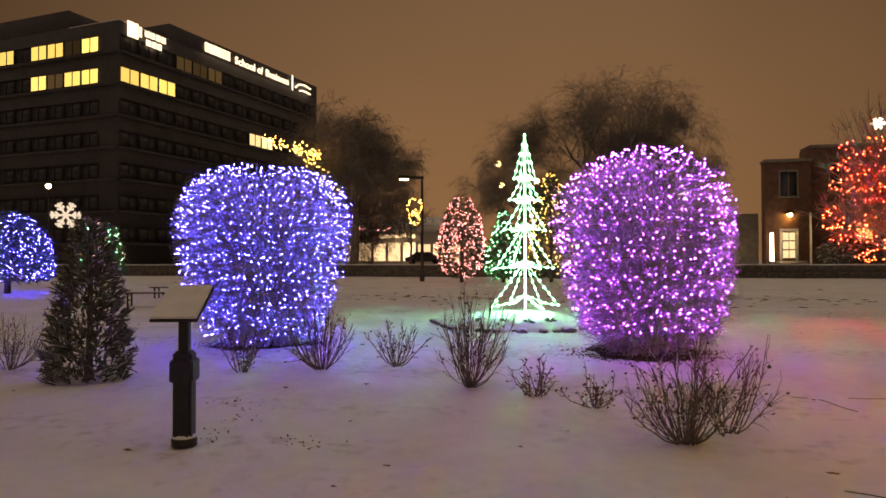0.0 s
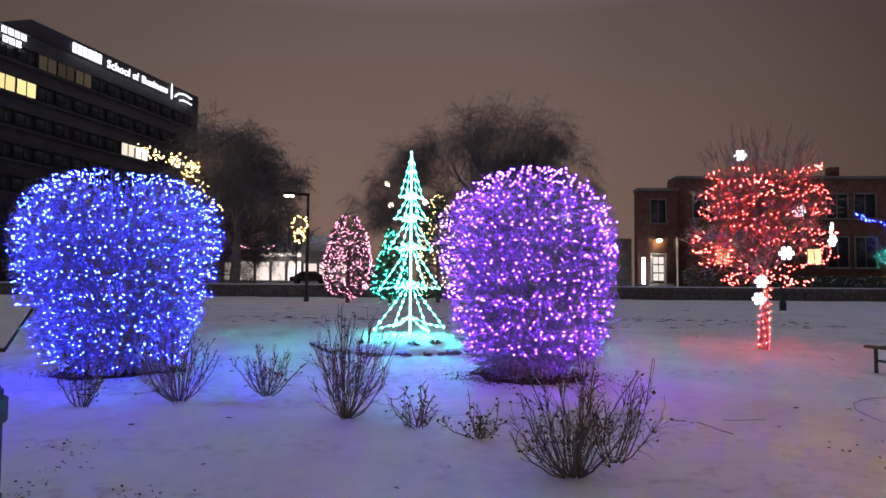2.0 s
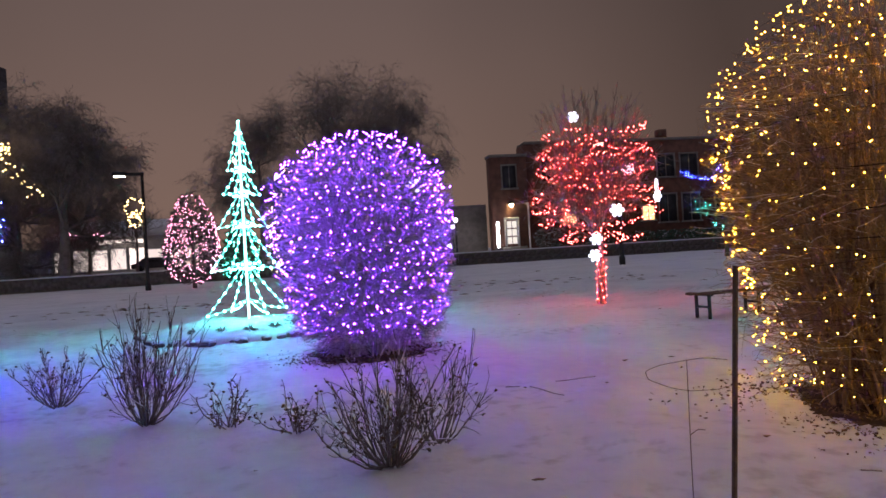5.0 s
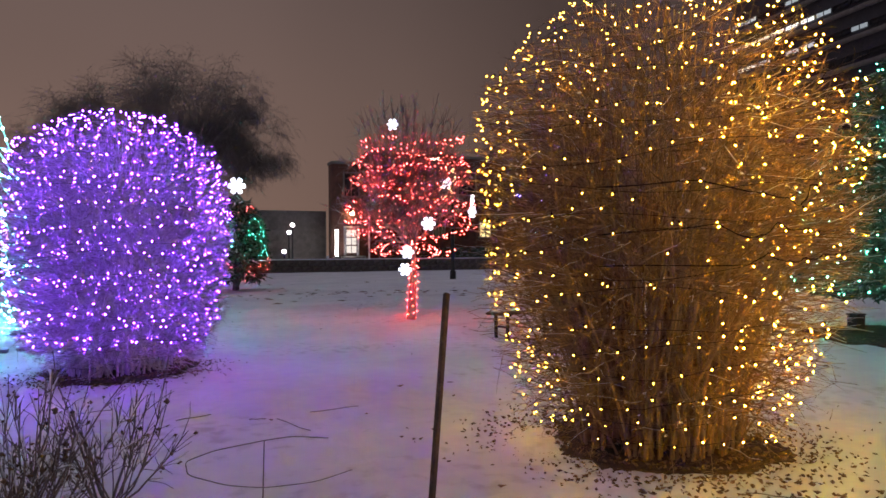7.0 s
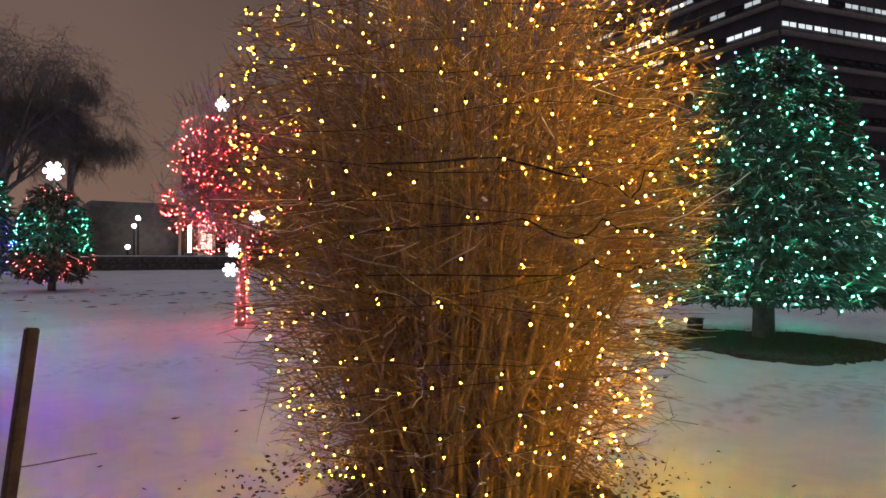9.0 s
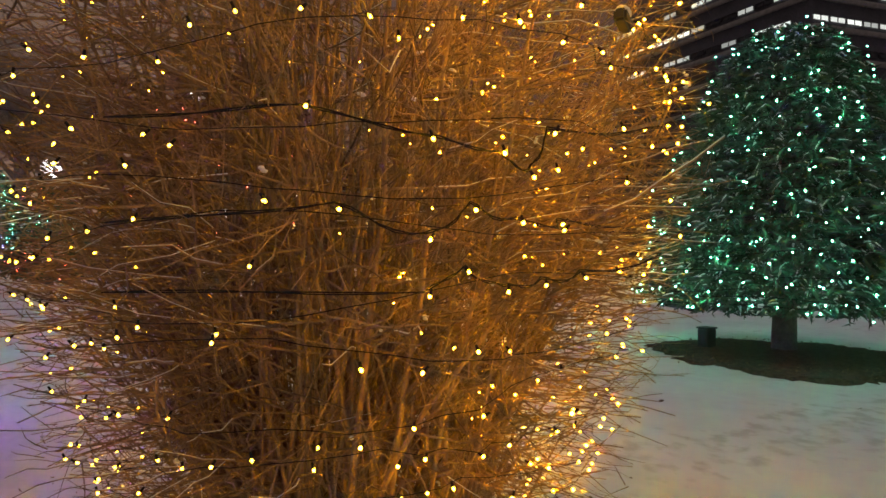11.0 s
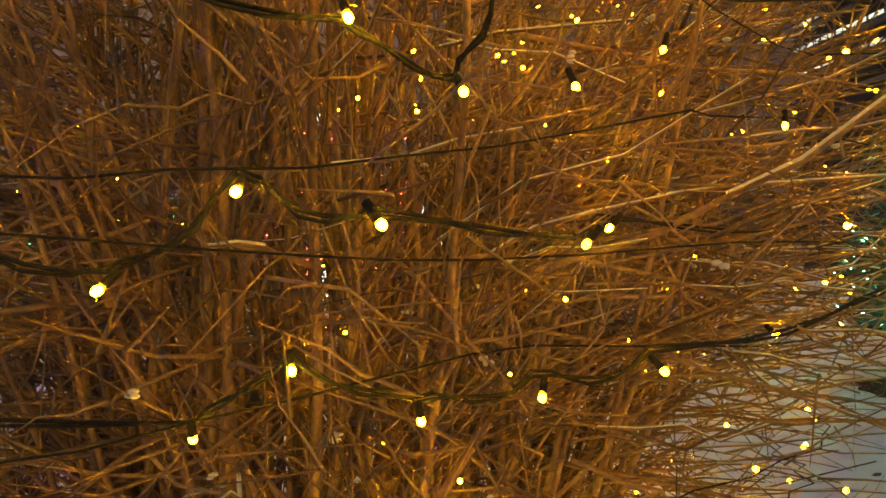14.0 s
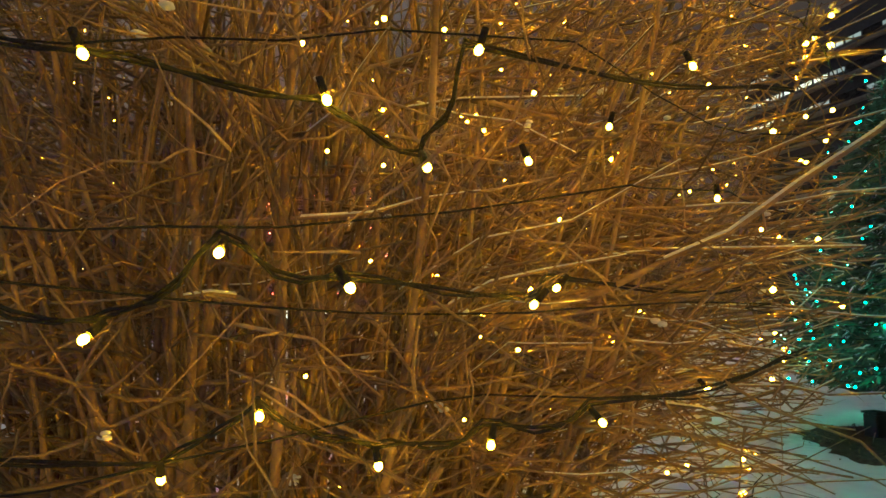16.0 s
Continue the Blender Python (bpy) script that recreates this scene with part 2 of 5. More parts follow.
def tubes(paths, radii, sides=3, twist=0.0):
    """Tapered tubes along paths (M, N, 3) with radii (M, N): one group of quads."""
    P, R = np.asarray(paths, float), np.asarray(radii, float)
    M, N = P.shape[:2]
    T = np.gradient(P, axis=1)
    T /= np.linalg.norm(T, axis=2, keepdims=True) + 1e-9
    ref = np.where(np.abs(T[:, :1, 2:3]) > 0.8, np.array([1.0, 0, 0]), np.array([0, 0, 1.0]))
    A = np.cross(T, np.broadcast_to(ref, T.shape))
    A /= np.linalg.norm(A, axis=2, keepdims=True) + 1e-9
    B = np.cross(T, A)
    ang = np.arange(sides) * 2 * np.pi / sides + twist
    ring = P[:, :, None] + R[:, :, None, None] * (np.cos(ang)[:, None] * A[:, :, None] + np.sin(ang)[:, None] * B[:, :, None])
    idx = np.arange(M * N * sides).reshape(M, N, sides)
    a, b = idx[:, :-1], idx[:, 1:]
    f = np.stack([a, np.roll(a, -1, 2), np.roll(b, -1, 2), b], -1).reshape(-1, 4)
    return ring.reshape(-1, 3), f


OCTA_V = np.array([(1, 0, 0), (-1, 0, 0), (0, 1, 0), (0, -1, 0), (0, 0, 1), (0, 0, -1)], float)
OCTA_F = np.array([(0, 2, 4), (2, 1, 4), (1, 3, 4), (3, 0, 4), (2, 0, 5), (1, 2, 5), (3, 1, 5), (0, 3, 5)])


def ico(sub):
    bm = bmesh.new()
    bmesh.ops.create_icosphere(bm, subdivisions=sub, radius=1)
    v, f = np.array([x.co[:] for x in bm.verts]), np.array([[x.index for x in p.verts] for p in bm.faces])
    bm.free()
    return v, f


ICO_V, ICO_F = ico(1)
ICO2_V, ICO2_F = ico(2)


def blobs(places, sizes, shape=(OCTA_V, OCTA_F), squash=(1, 1, 1)):
    """The same small body at many places: one group of faces. sizes: one each."""
    P, S = np.asarray(places, float), np.broadcast_to(np.asarray(sizes, float), (len(places),))
    v = P[:, None] + shape[0][None] * np.array(squash) * S[:, None, None]
    f = shape[1][None] + (np.arange(len(P)) * len(shape[0]))[:, None, None]
    return v.reshape(-1, 3), f.reshape(-1, shape[1].shape[1])


BOX_F = np.array([(0, 3, 2, 1), (4, 5, 6, 7), (0, 1, 5, 4), (1, 2, 6, 5), (2, 3, 7, 6), (3, 0, 4, 7)])


def box(x0, x1, y0, y1, z0, z1):
    return np.array([(x0, y0, z0), (x1, y0, z0), (x1, y1, z0), (x0, y1, z0), (x0, y0, z1), (x1, y0, z1), (x1, y1, z1), (x0, y1, z1)], float), BOX_F


def bevelled(x0, x1, y0, y1, z0, z1, w=0.01):
    bm = bmesh.new()
    bmesh.ops.create_cube(bm, size=1)
    for v in bm.verts:
        v.co = ((x0 + x1) / 2 + v.co.x * (x1 - x0), (y0 + y1) / 2 + v.co.y * (y1 - y0), (z0 + z1) / 2 + v.co.z * (z1 - z0))
    bmesh.ops.bevel(bm, geom=list(bm.edges), offset=w, segments=2, affect="EDGES")
    return bm


def lathe(profile, sides=20):
    """A turned body from (radius, height) pairs."""
    pr = np.array(profile, float)
    a = np.arange(sides) * 2 * np.pi / sides
    v = np.stack([pr[:, :1] * np.cos(a), pr[:, :1] * np.sin(a), np.repeat(pr[:, 1:], sides, 1)], -1).reshape(-1, 3)
    i = np.arange(len(pr) * sides).reshape(len(pr), sides)
    f = np.stack([i[:-1], np.roll(i[:-1], -1, 1), np.roll(i[1:], -1, 1), i[1:]], -1).reshape(-1, 4)
    return v, f


def unit(v):
    return v / (np.linalg.norm(v, axis=-1, keepdims=True) + 1e-9)


def lump(theta, z, seed):
    """How far a clipped bush bulges at an angle and height."""
    return 1 + 0.035 * np.sin(3 * theta + seed + 1.3 * z) + 0.03 * np.sin(5 * theta - 2.1 * z + 2 * seed) + 0.02 * np.sin(9 * theta + 4 * z)


# ---- plants ----
def bush_branches(rng, zs, rs, seed, canes, branches, twigs, crown, k):
    """Paths and radii of a clipped multi-stemmed shrub: canes fanning from the base, side branches, and twigs cut back to the outline."""
    H = zs[-1]
    rad = lambda th, z: np.interp(z, zs, rs) * lump(th, z, seed)
    s8 = np.linspace(0, 1, 9)
    th = rng.uniform(0, 2 * np.pi, canes)
    rb = np.sqrt(rng.uniform(0, 1, canes)) * rs[0] * 0.75
    ze = H * np.clip(rng.beta(2.6, crown, canes), 0.2, 0.985)
    te = th + rng.normal(0, 0.35, canes)
    re = rad(te, ze) * np.sqrt(rng.uniform(0.05, 1, canes)) * 0.97
    r = rb[:, None] + (re - rb)[:, None] * s8 ** 1.25
    t = th[:, None] + (te - th)[:, None] * s8
    wob = np.cumsum(rng.normal(0, 0.022, (canes, 9, 3)), 1) * s8[None, :, None]
    C = np.stack([r * np.cos(t), r * np.sin(t), ze[:, None] * s8], -1) + wob
    CR = k * (0.0105 * rng.uniform(0.5, 1.0, canes) + 0.007 * rng.uniform(0, 1, canes) ** 4)[:, None] * (1 - 0.7 * s8)
    # side branches
    i = rng.integers(0, canes, branches)
    u = rng.uniform(0.12, 0.97, branches)
    a = np.floor(u * 8).astype(int)
    w = (u * 8 - a)[:, None]
    p = C[i, a] * (1 - w) + C[i, a + 1] * w
    out = unit(p * np.array([1, 1, 0]))
    d = unit(out * 0.85 + rng.normal(0, 0.55, (branches, 3)) + np.array([0, 0, 0.12]))
    gap = rad(np.arctan2(p[:, 1], p[:, 0]), np.clip(p[:, 2], 0, H)) - np.linalg.norm(p[:, :2], axis=1)
    L = np.clip(gap * rng.uniform(0.6, 1.2, branches) + rng.uniform(0.05, 0.25, branches), 0.12, 1.0)
    s5 = np.linspace(0, 1, 6)
    B = p[:, None] + d[:, None] * (L[:, None] * s5)[..., None] + np.cumsum(rng.normal(0, 0.017, (branches, 6, 3)), 1) * s5[None, :, None] * (L / 0.35)[:, None, None]
    B[..., 2] += (0.05 * L[:, None] * s5 ** 2)
    BR = k * (0.0046 * rng.uniform(0.6, 1.4, branches))[:, None] * (1 - 0.72 * s5)
    # twigs
    i = rng.integers(0, branches, twigs)
    u = rng.uniform(0.2, 0.99, twigs)
    a = np.floor(u * 5).astype(int)
    w = (u * 5 - a)[:, None]
    p = B[i, a] * (1 - w) + B[i, a + 1] * w
    d = unit(d[i] * 0.6 + unit(p * np.array([1, 1, 0])) * 0.25 + rng.normal(0, 0.55, (twigs, 3)))
    L = rng.uniform(0.07, 0.34, twigs)
    s4 = np.linspace(0, 1, 4)
    T = p[:, None] + d[:, None] * (L[:, None] * s4)[..., None] + np.cumsum(rng.normal(0, 0.011, (twigs, 4, 3)), 1) * s4[None, :, None]
    TR = k * (0.0025 * rng.uniform(0.7, 1.3, twigs))[:, None] * (1 - 0.75 * s4)
    for Q, slack in ((C, 0.0), (B, 0.05), (T, 0.10)):
        z = np.clip(Q[..., 2], 0.0, H + 0.03)
        Q[..., 2] = np.maximum(z, 0.01)
        free = rng.uniform(0, 1, Q.shape[0])[:, None]

        def limit():
            return rad(np.arctan2(Q[..., 1], Q[..., 0]), np.clip(Q[..., 2], 0, H)) + slack * (1 + 1.2 * np.clip((1.7 - Q[..., 2]) / 0.8, 0, 1)) * free
        # what would reach too far is cut short
        over = np.max(np.linalg.norm(Q[..., :2], axis=-1) - limit(), axis=1)
        cut = np.clip(1 - over / (np.linalg.norm(Q[:, -1] - Q[:, 0], axis=1) + 1e-6), 0.2, 1)
        Q[:] = Q[:, :1] + (Q - Q[:, :1]) * cut[:, None, None]
        rr = np.linalg.norm(Q[..., :2], axis=-1)
        cap = limit()
        Q[..., :2] *= np.minimum(1, cap / (rr + 1e-6))[..., None]
    return (C, CR), (B, BR), (T, TR)


def string_rows(rng, zs, rs, seed, pitch, gap, start=0.12, depth=0.03):
    """Strings of lights wound round a body in rows: the cable paths and the bulbs' places."""
    cables, bulbs = [], []
    z = zs[0] + start
    while z < zs[-1] - 0.06:
        r0 = np.interp(z, zs, rs)
        n = 73
        th = np.linspace(0, 2 * np.pi, n)
        zz = z + 0.05 * np.sin(2 * th + rng.uniform(0, 6)) + 0.03 * np.sin(5 * th + rng.uniform(0, 6)) + pitch * th / (2 * np.pi)
        zz = np.minimum(zz, zs[-1] - 0.03)
        rr = np.interp(zz, zs, rs) * lump(th, zz, seed) - depth + rng.normal(0, 0.025, n)
        cables.append(np.stack([rr * np.cos(th), rr * np.sin(th), zz], -1))
        m = max(3, int(2 * np.pi * r0 / gap))
        tb = np.sort((np.arange(m) + rng.uniform(-0.3, 0.3, m)) / m * 2 * np.pi)
        zb = np.interp(tb, th, zz) + rng.normal(0, 0.022, m)
        rb = np.interp(tb, th, rr) + rng.normal(0.02, 0.05, m)
        bulbs.append(np.stack([rb * np.cos(tb), rb * np.sin(tb), zb], -1))
        slope = (np.interp(z + 0.1, zs, rs) - np.interp(z - 0.1, zs, rs)) / 0.2
        z += pitch / math.sqrt(1 + slope * slope)
    return np.array(cables), np.concatenate(bulbs)


def bulbs_joined(name, places, size, lamp, parent, label, shape=(ICO_V, ICO_F), squash=(1, 1, 1)):
    return part(name, [blobs(places, size, shape, squash)], lamp, parent, label, kind="stuff")


def lit_bush(name, place, zs, rs, seed, bark, lamp, label, counts, k, inner_size, pitch, gap, hollow=None, fine=1.0, skirt=None):
    rng = np.random.default_rng(seed)
    ob = thing(name, place, label, "lit shrub", "light-wrapped clipped shrubs")
    (C, CR), (B, BR), (T, TR) = bush_branches(rng, zs, rs, seed, *counts, k)
    BR, TR = BR * fine, TR * fine
    if hollow:  # a sparser place in the shrub's side: azimuths, heights, share that grows there
        a0, a1, z0, z1, share = hollow

        def grown(Q):
            m = Q[:, Q.shape[1] // 2]
            az = np.degrees(np.arctan2(m[:, 1], m[:, 0])) % 360
            return ~((az > a0) & (az < a1) & (m[:, 2] > z0) & (m[:, 2] < z1)) | (rng.uniform(0, 1, len(Q)) < share)

        def low(Q):  # below a height the outer wood thins to single shoots
            m = Q[:, -1]
            rim = np.hypot(m[:, 0], m[:, 1]) / np.interp(m[:, 2], zs, rs)
            return ~((m[:, 2] < skirt[0]) & (rim > skirt[1])) | (rng.uniform(0, 1, len(Q)) < skirt[2])
        kb, kt = grown(B) & low(B), grown(T) & low(T)
        B, BR, T, TR = B[kb], BR[kb], T[kt], TR[kt]
    # the canes on the side of the path are parts of their own
    near = np.argsort(C[:, 5, 0] * 0.55 + C[:, 5, 1] * 0.83)
    for i in near[:120]:
        part("cane", [tubes(C[i:i + 1], CR[i:i + 1], 6)], bark, ob, smooth=True)
    part("canes", [tubes(C[near[120:]], CR[near[120:]], 5)], bark, ob, smooth=True, kind="stuff")
    part("branches", [tubes(B, BR, 4)], bark, ob, smooth=True, kind="stuff")
    part("twigs", [tubes(T, TR, 3)], bark, ob, smooth=True, kind="stuff")
    cab, bl = string_rows(rng, zs, rs, seed, pitch, gap, depth=0.09)
    part("light_cable", [tubes(cab, np.full(cab.shape[:2], 0.0016), 4)], CABLE, ob, "dark green light-string cable")
    # the crown of the shrub is strung too
    n = int(1.1 * rs[-2] ** 2 / (pitch * gap))
    a, r = rng.uniform(0, 2 * np.pi, n), rs[-2] * np.sqrt(rng.uniform(0, 1, n))
    cap = np.stack([r * np.cos(a), r * np.sin(a), np.interp(r, [rs[-1], rs[-2]], [zs[-1], zs[-2]]) - 0.03], -1)
    # added fill: unseen bulbs inside make the shrub's body glow
    inner = string_rows(rng, zs, [0.74 * q for q in rs], seed, 0.30, 0.30, 0.25, 0.0)[1]
    inner = inner[inner[:, 2] < zs[-2]]
    if inner_size:
        bulbs_joined("inner_bulbs", inner, inner_size, lamp, ob, "bulbs added deep inside to brighten the branches")
    return ob, rng, (B, BR, T, TR), np.concatenate([bl, cap])


def bulbs_front(places, size, lamp, parent, label, shape=(ICO_V, ICO_F), count=250):
    """Bulbs: those on the side of the path as parts of their own, the rest joined."""
    order = np.argsort(places[:, 0] * 0.4 * np.sign(-parent.matrix_basis.translation.x + 4) + places[:, 1])
    me = mesh_data("bulb", [blobs([(0, 0, 0)], size, shape)], [lamp])
    for p in places[order[:count]]:
        part("bulb", me, lamp, parent).matrix_basis = pose(*p)
    bulbs_joined("bulbs", places[order[count:]], size, lamp, parent, label, shape)


def conifer(name, place, zs, rs, seed, count, size, mat, label, category="tree", group="", trunk=0.1, droop=-0.1, snow=0.0, length=0.3):
    """An evergreen: trunk, limbs and a crown of many needle sprays that stand out from it."""
    rng = np.random.default_rng(seed)
    ob = thing(name, place, label, category, group)
    H = zs[-1]
    p = np.array([[(0, 0, 0), (0.02, 0, H * 0.3), (0, 0.03, H * 0.7), (0, 0, H * 0.97)]], float)
    part("trunk", [tubes(p, np.array([[trunk * 1.25, trunk, trunk * 0.6, 0.01]]), 9)], BARK_DARK, ob, smooth=True)
    z = rng.uniform(0, 1, count * 3) * (H - zs[0]) + zs[0]
    keep = rng.uniform(0, 1, count * 3) < np.interp(z, zs, rs) / max(rs)
    z = z[keep][:count]
    n = len(z)
    th = rng.uniform(0, 2 * np.pi, n)
    R = np.interp(z, zs, rs) * lump(th, z, seed) * (1 + 0.06 * np.sin(7 * z * 3.1 + 2 * th))
    r = R * np.sqrt(rng.uniform(0.45, 1.0, n))
    out = np.stack([np.cos(th), np.sin(th), np.zeros(n)], -1)
    base = out * r[:, None] + np.array([0, 0, 1]) * z[:, None]
    d = unit(out + rng.normal(0, 0.45, (n, 3)) + np.array([0, 0, droop]))
    L = length * rng.uniform(0.5, 1.2, n)
    s = np.linspace(0, 1, 4)
    P = base[:, None] + d[:, None] * (L[:, None] * (s - 0.5))[..., None]
    P[..., 2] += -0.12 * L[:, None] * s ** 2
    rad = size * rng.uniform(0.6, 1.3, n)[:, None] * np.array([0.5, 1.0, 0.8, 0.08])
    part("crown", [tubes(P, rad, 5, 0.3)], mat, ob, kind="stuff")
    # side needles give the sprays a ragged edge
    m = n * 3
    i = rng.integers(0, n, m)
    q = P[i, 1] + (P[i, 3] - P[i, 1]) * rng.uniform(0, 1, (m, 1))
    dd = unit(d[i] * 0.8 + rng.normal(0, 0.6, (m, 3)))
    l2 = L[i] * rng.uniform(0.25, 0.5, m)
    Q = q[:, None] + dd[:, None] * (l2[:, None] * np.array([0, 0.55, 1.0]))[..., None]
    part("needles", [tubes(Q, size * 0.55 * np.ones((m, 1)) * np.array([0.8, 0.7, 0.05]), 3)], mat, ob, kind="stuff")
    if snow:
        j = rng.choice(n, int(n * snow), replace=False)
        S = P[j] + np.array([0, 0, 1]) * (rad[j] * 0.75)[..., None]
        part("snow", [tubes(S[:, 1:], rad[j][:, 1:] * 0.75, 4)], SNOW_CLEAN, ob, "thin snow on the sprays", kind="stuff")
    limbs = rng.integers(0, n, 70)
    lp = np.stack([np.stack([np.zeros(70), np.zeros(70), z[limbs] * 0.85 + 0.05], -1), base[limbs] * 0.5 + np.array([0, 0, 1]) * (z[limbs] * 0.45)[:, None], base[limbs]], 1)
    part("limbs", [tubes(lp, np.full((70, 3), trunk * 0.18) * np.array([1, 0.7, 0.3]), 4)], BARK_DARK, ob, kind="stuff")
    return ob, rng


def shell_bulbs(rng, zs, rs, seed, count, inset=0.02):
    z = rng.uniform(zs[0], zs[-1], count * 3)
    z = z[rng.uniform(0, 1, count * 3) < np.interp(z, zs, rs) / max(rs)][:count]
    th = rng.uniform(0, 2 * np.pi, len(z))
    r = np.interp(z, zs, rs) * lump(th, z, seed) + rng.normal(0.02, 0.05, len(z)) - inset
    return np.stack([r * np.cos(th), r * np.sin(th), z], -1)


def bare_tree(name, place, seed, height, spread, levels, mat, label, trunk_r, fork=0.28, droop=0.0, up=0.35, thick=1.0, centre=None):
    """A leafless tree: trunk, limbs and several orders of branches, the last ones fine and many. levels: how many of each order spring from one parent."""
    rng = np.random.default_rng(seed)
    ob = thing(name, place, label, "tree")
    H = height
    s = np.linspace(0, 1, 7)
    trunk = np.stack([0.02 * H * np.sin(2.5 * s), 0.015 * H * np.sin(3.3 * s + 1), s * H * 0.72], -1)[None]
    TR = trunk_r * (1.15 - 0.85 * s)[None]
    part("trunk", [tubes(trunk, TR, 9)], mat, ob, smooth=True)
    parents, pr = trunk, TR
    names = ["limbs", "boughs", "branches", "twigs", "twig_tips"]
    ends = []
    for lv, n in enumerate(levels):
        M = len(parents)
        i = np.repeat(np.arange(M), n)
        u = np.clip(rng.uniform(fork if lv == 0 else 0.25, 1.0, len(i)), 0, 0.999)
        N = parents.shape[1] - 1
        a = np.floor(u * N).astype(int)
        w = (u * N - a)[:, None]
        p = parents[i, a] * (1 - w) + parents[i, a + 1] * w
        pd = unit(parents[i, a + 1] - parents[i, a])
        rnd = rng.normal(0, 1, (len(i), 3))
        rnd[:, 2] *= 0.7
        d = unit(pd * (0.35 if lv == 0 else 0.75) + unit(rnd) * (0.95 if lv == 0 else 0.8) + np.array([0, 0, up if lv < 3 else -droop]))
        L = spread * [1.0, 0.62, 0.40, 0.26, 0.17][lv] * rng.uniform(0.55, 1.15, len(i)) * (1.1 - 0.5 * u if lv == 0 else 1)
        k = 6 if lv < 2 else 5 if lv == 2 else 4
        q = np.linspace(0, 1, k)
        Q = p[:, None] + d[:, None] * (L[:, None] * q)[..., None] + np.cumsum(rng.normal(0, 0.035, (len(i), k, 3)), 1) * (L[:, None] * q)[..., None]
        Q[..., 2] += (L[:, None] * q ** 2) * (0.14 if lv < 2 else -droop * 0.8)
        base_r = np.interp(u, np.linspace(0, 1, pr.shape[1]), np.arange(pr.shape[1]) * 0 + 1)
        r0 = pr[i, a] * [0.55, 0.55, 0.55, 0.6, 0.7][lv] * base_r
        R = np.maximum(r0[:, None] * (1 - 0.72 * q), 0.0035 * thick)
        part(names[lv], [tubes(Q, R, 5 if lv < 2 else 3)], mat, ob, kind="stuff")
        ends.append(Q)
        parents, pr = Q, R
    return ob, rng, ends


def small_shrub(place, seed, height, width, canes, label, leaves=0.4):
    """A low leafless garden shrub with a few curled dead leaves."""
    rng = np.random.default_rng(seed)
    ob = thing("garden_shrub", place, label, "shrub", "leafless shrubs in the snow")
    s = np.linspace(0, 1, 7)
    th = rng.uniform(0, 2 * np.pi, canes)
    lean = rng.uniform(0.05, 1.0, canes)
    L = height * rng.uniform(0.45, 1.05, canes)
    r = (0.05 + 0.5 * width * lean)[:, None] * s ** (1.1 - 0.4 * lean[:, None]) * (0.6 + 0.4 * (L / height))[:, None] + 0.09 * rng.uniform(0, 1, canes)[:, None]
    C = np.stack([r * np.cos(th[:, None]), r * np.sin(th[:, None]), L[:, None] * np.sqrt(1 - 0.35 * lean ** 2)[:, None] * (s - 0.13 * lean[:, None] * np.sin(np.pi * s))], -1)
    C += np.cumsum(rng.normal(0, 0.022, C.shape), 1) * s[None, :, None]
    CR = (0.0068 * rng.uniform(0.6, 1.4, canes))[:, None] * (1 - 0.65 * s)
    for i in range(canes):
        part("cane", [tubes(C[i:i + 1], CR[i:i + 1], 4)], BARK_GREY, ob)
    m = canes * 9
    i = rng.integers(0, canes, m)
    u = rng.integers(2, 6, m)
    p = C[i, u]
    d = unit(C[i, u + 1] - C[i, u] + rng.normal(0, 0.05, (m, 3)))
    L2 = height * rng.uniform(0.08, 0.26, m)
    q = np.linspace(0, 1, 4)
    T = p[:, None] + d[:, None] * (L2[:, None] * q)[..., None] + np.cumsum(rng.normal(0, 0.012, (m, 4, 3)), 1) * q[None, :, None]
    part("twigs", [tubes(T, np.full((m, 1), 0.0032) * (1 - 0.5 * q), 3)], BARK_GREY, ob, kind="stuff")
    n = int(m * leaves)
    j = rng.integers(0, m, n)
    at = T[j, 3]
    v, f = blobs(np.zeros((n, 3)), 0.012 * rng.uniform(0.6, 1.5, n), (OCTA_V, OCTA_F), (1, 0.6, 0.8))
    v = v.reshape(n, 6, 3) + rng.normal(0, 0.005, (n, 6, 3)) + at[:, None]
    part("dead_leaves", [(v.reshape(-1, 3), f)], LEAF, ob, "curled brown dead leaves", kind="stuff")
    j = rng.integers(0, m, m // 3)
    part("snow", [tubes(T[j, 1:] + np.array([0, 0, 0.004]), np.full((len(j), 3), 0.004), 3)], SNOW_CLEAN, ob, "thin snow on the twigs", kind="stuff")
    return ob


# ---- the large structure ----
def axis(n, near, far):
    u = np.linspace(-1, 1, n)
    return near * u + (far - near) * np.sign(u) * np.abs(u) ** 7


def snow_height(x, y):
    h = 0.018 * np.sin(0.9 * x + 0.4 * y) + 0.016 * np.sin(1.7 * y - 0.6 * x + 1) + 0.010 * np.sin(3.1 * x + 2.3 * y + 2) + 0.006 * np.sin(6.3 * x - 5.1 * y)
    h += 0.05 * np.exp(-((y - 27.0 - 0.8 * np.sin(0.5 * x)) / 1.0) ** 2) * (0.5 + 0.5 * np.sin(1.3 * x + np.sin(2.7 * x)))
    h += -0.035 * np.exp(-((y - 5.2 - 0.12 * (x - 1) ** 2 * 0.1 - 0.3 * np.sin(x)) / 0.18) ** 2) * (x < 3.0)
    return h * np.clip(1.2 - np.hypot(x - 3, y - 10) / 90, 0, 1)


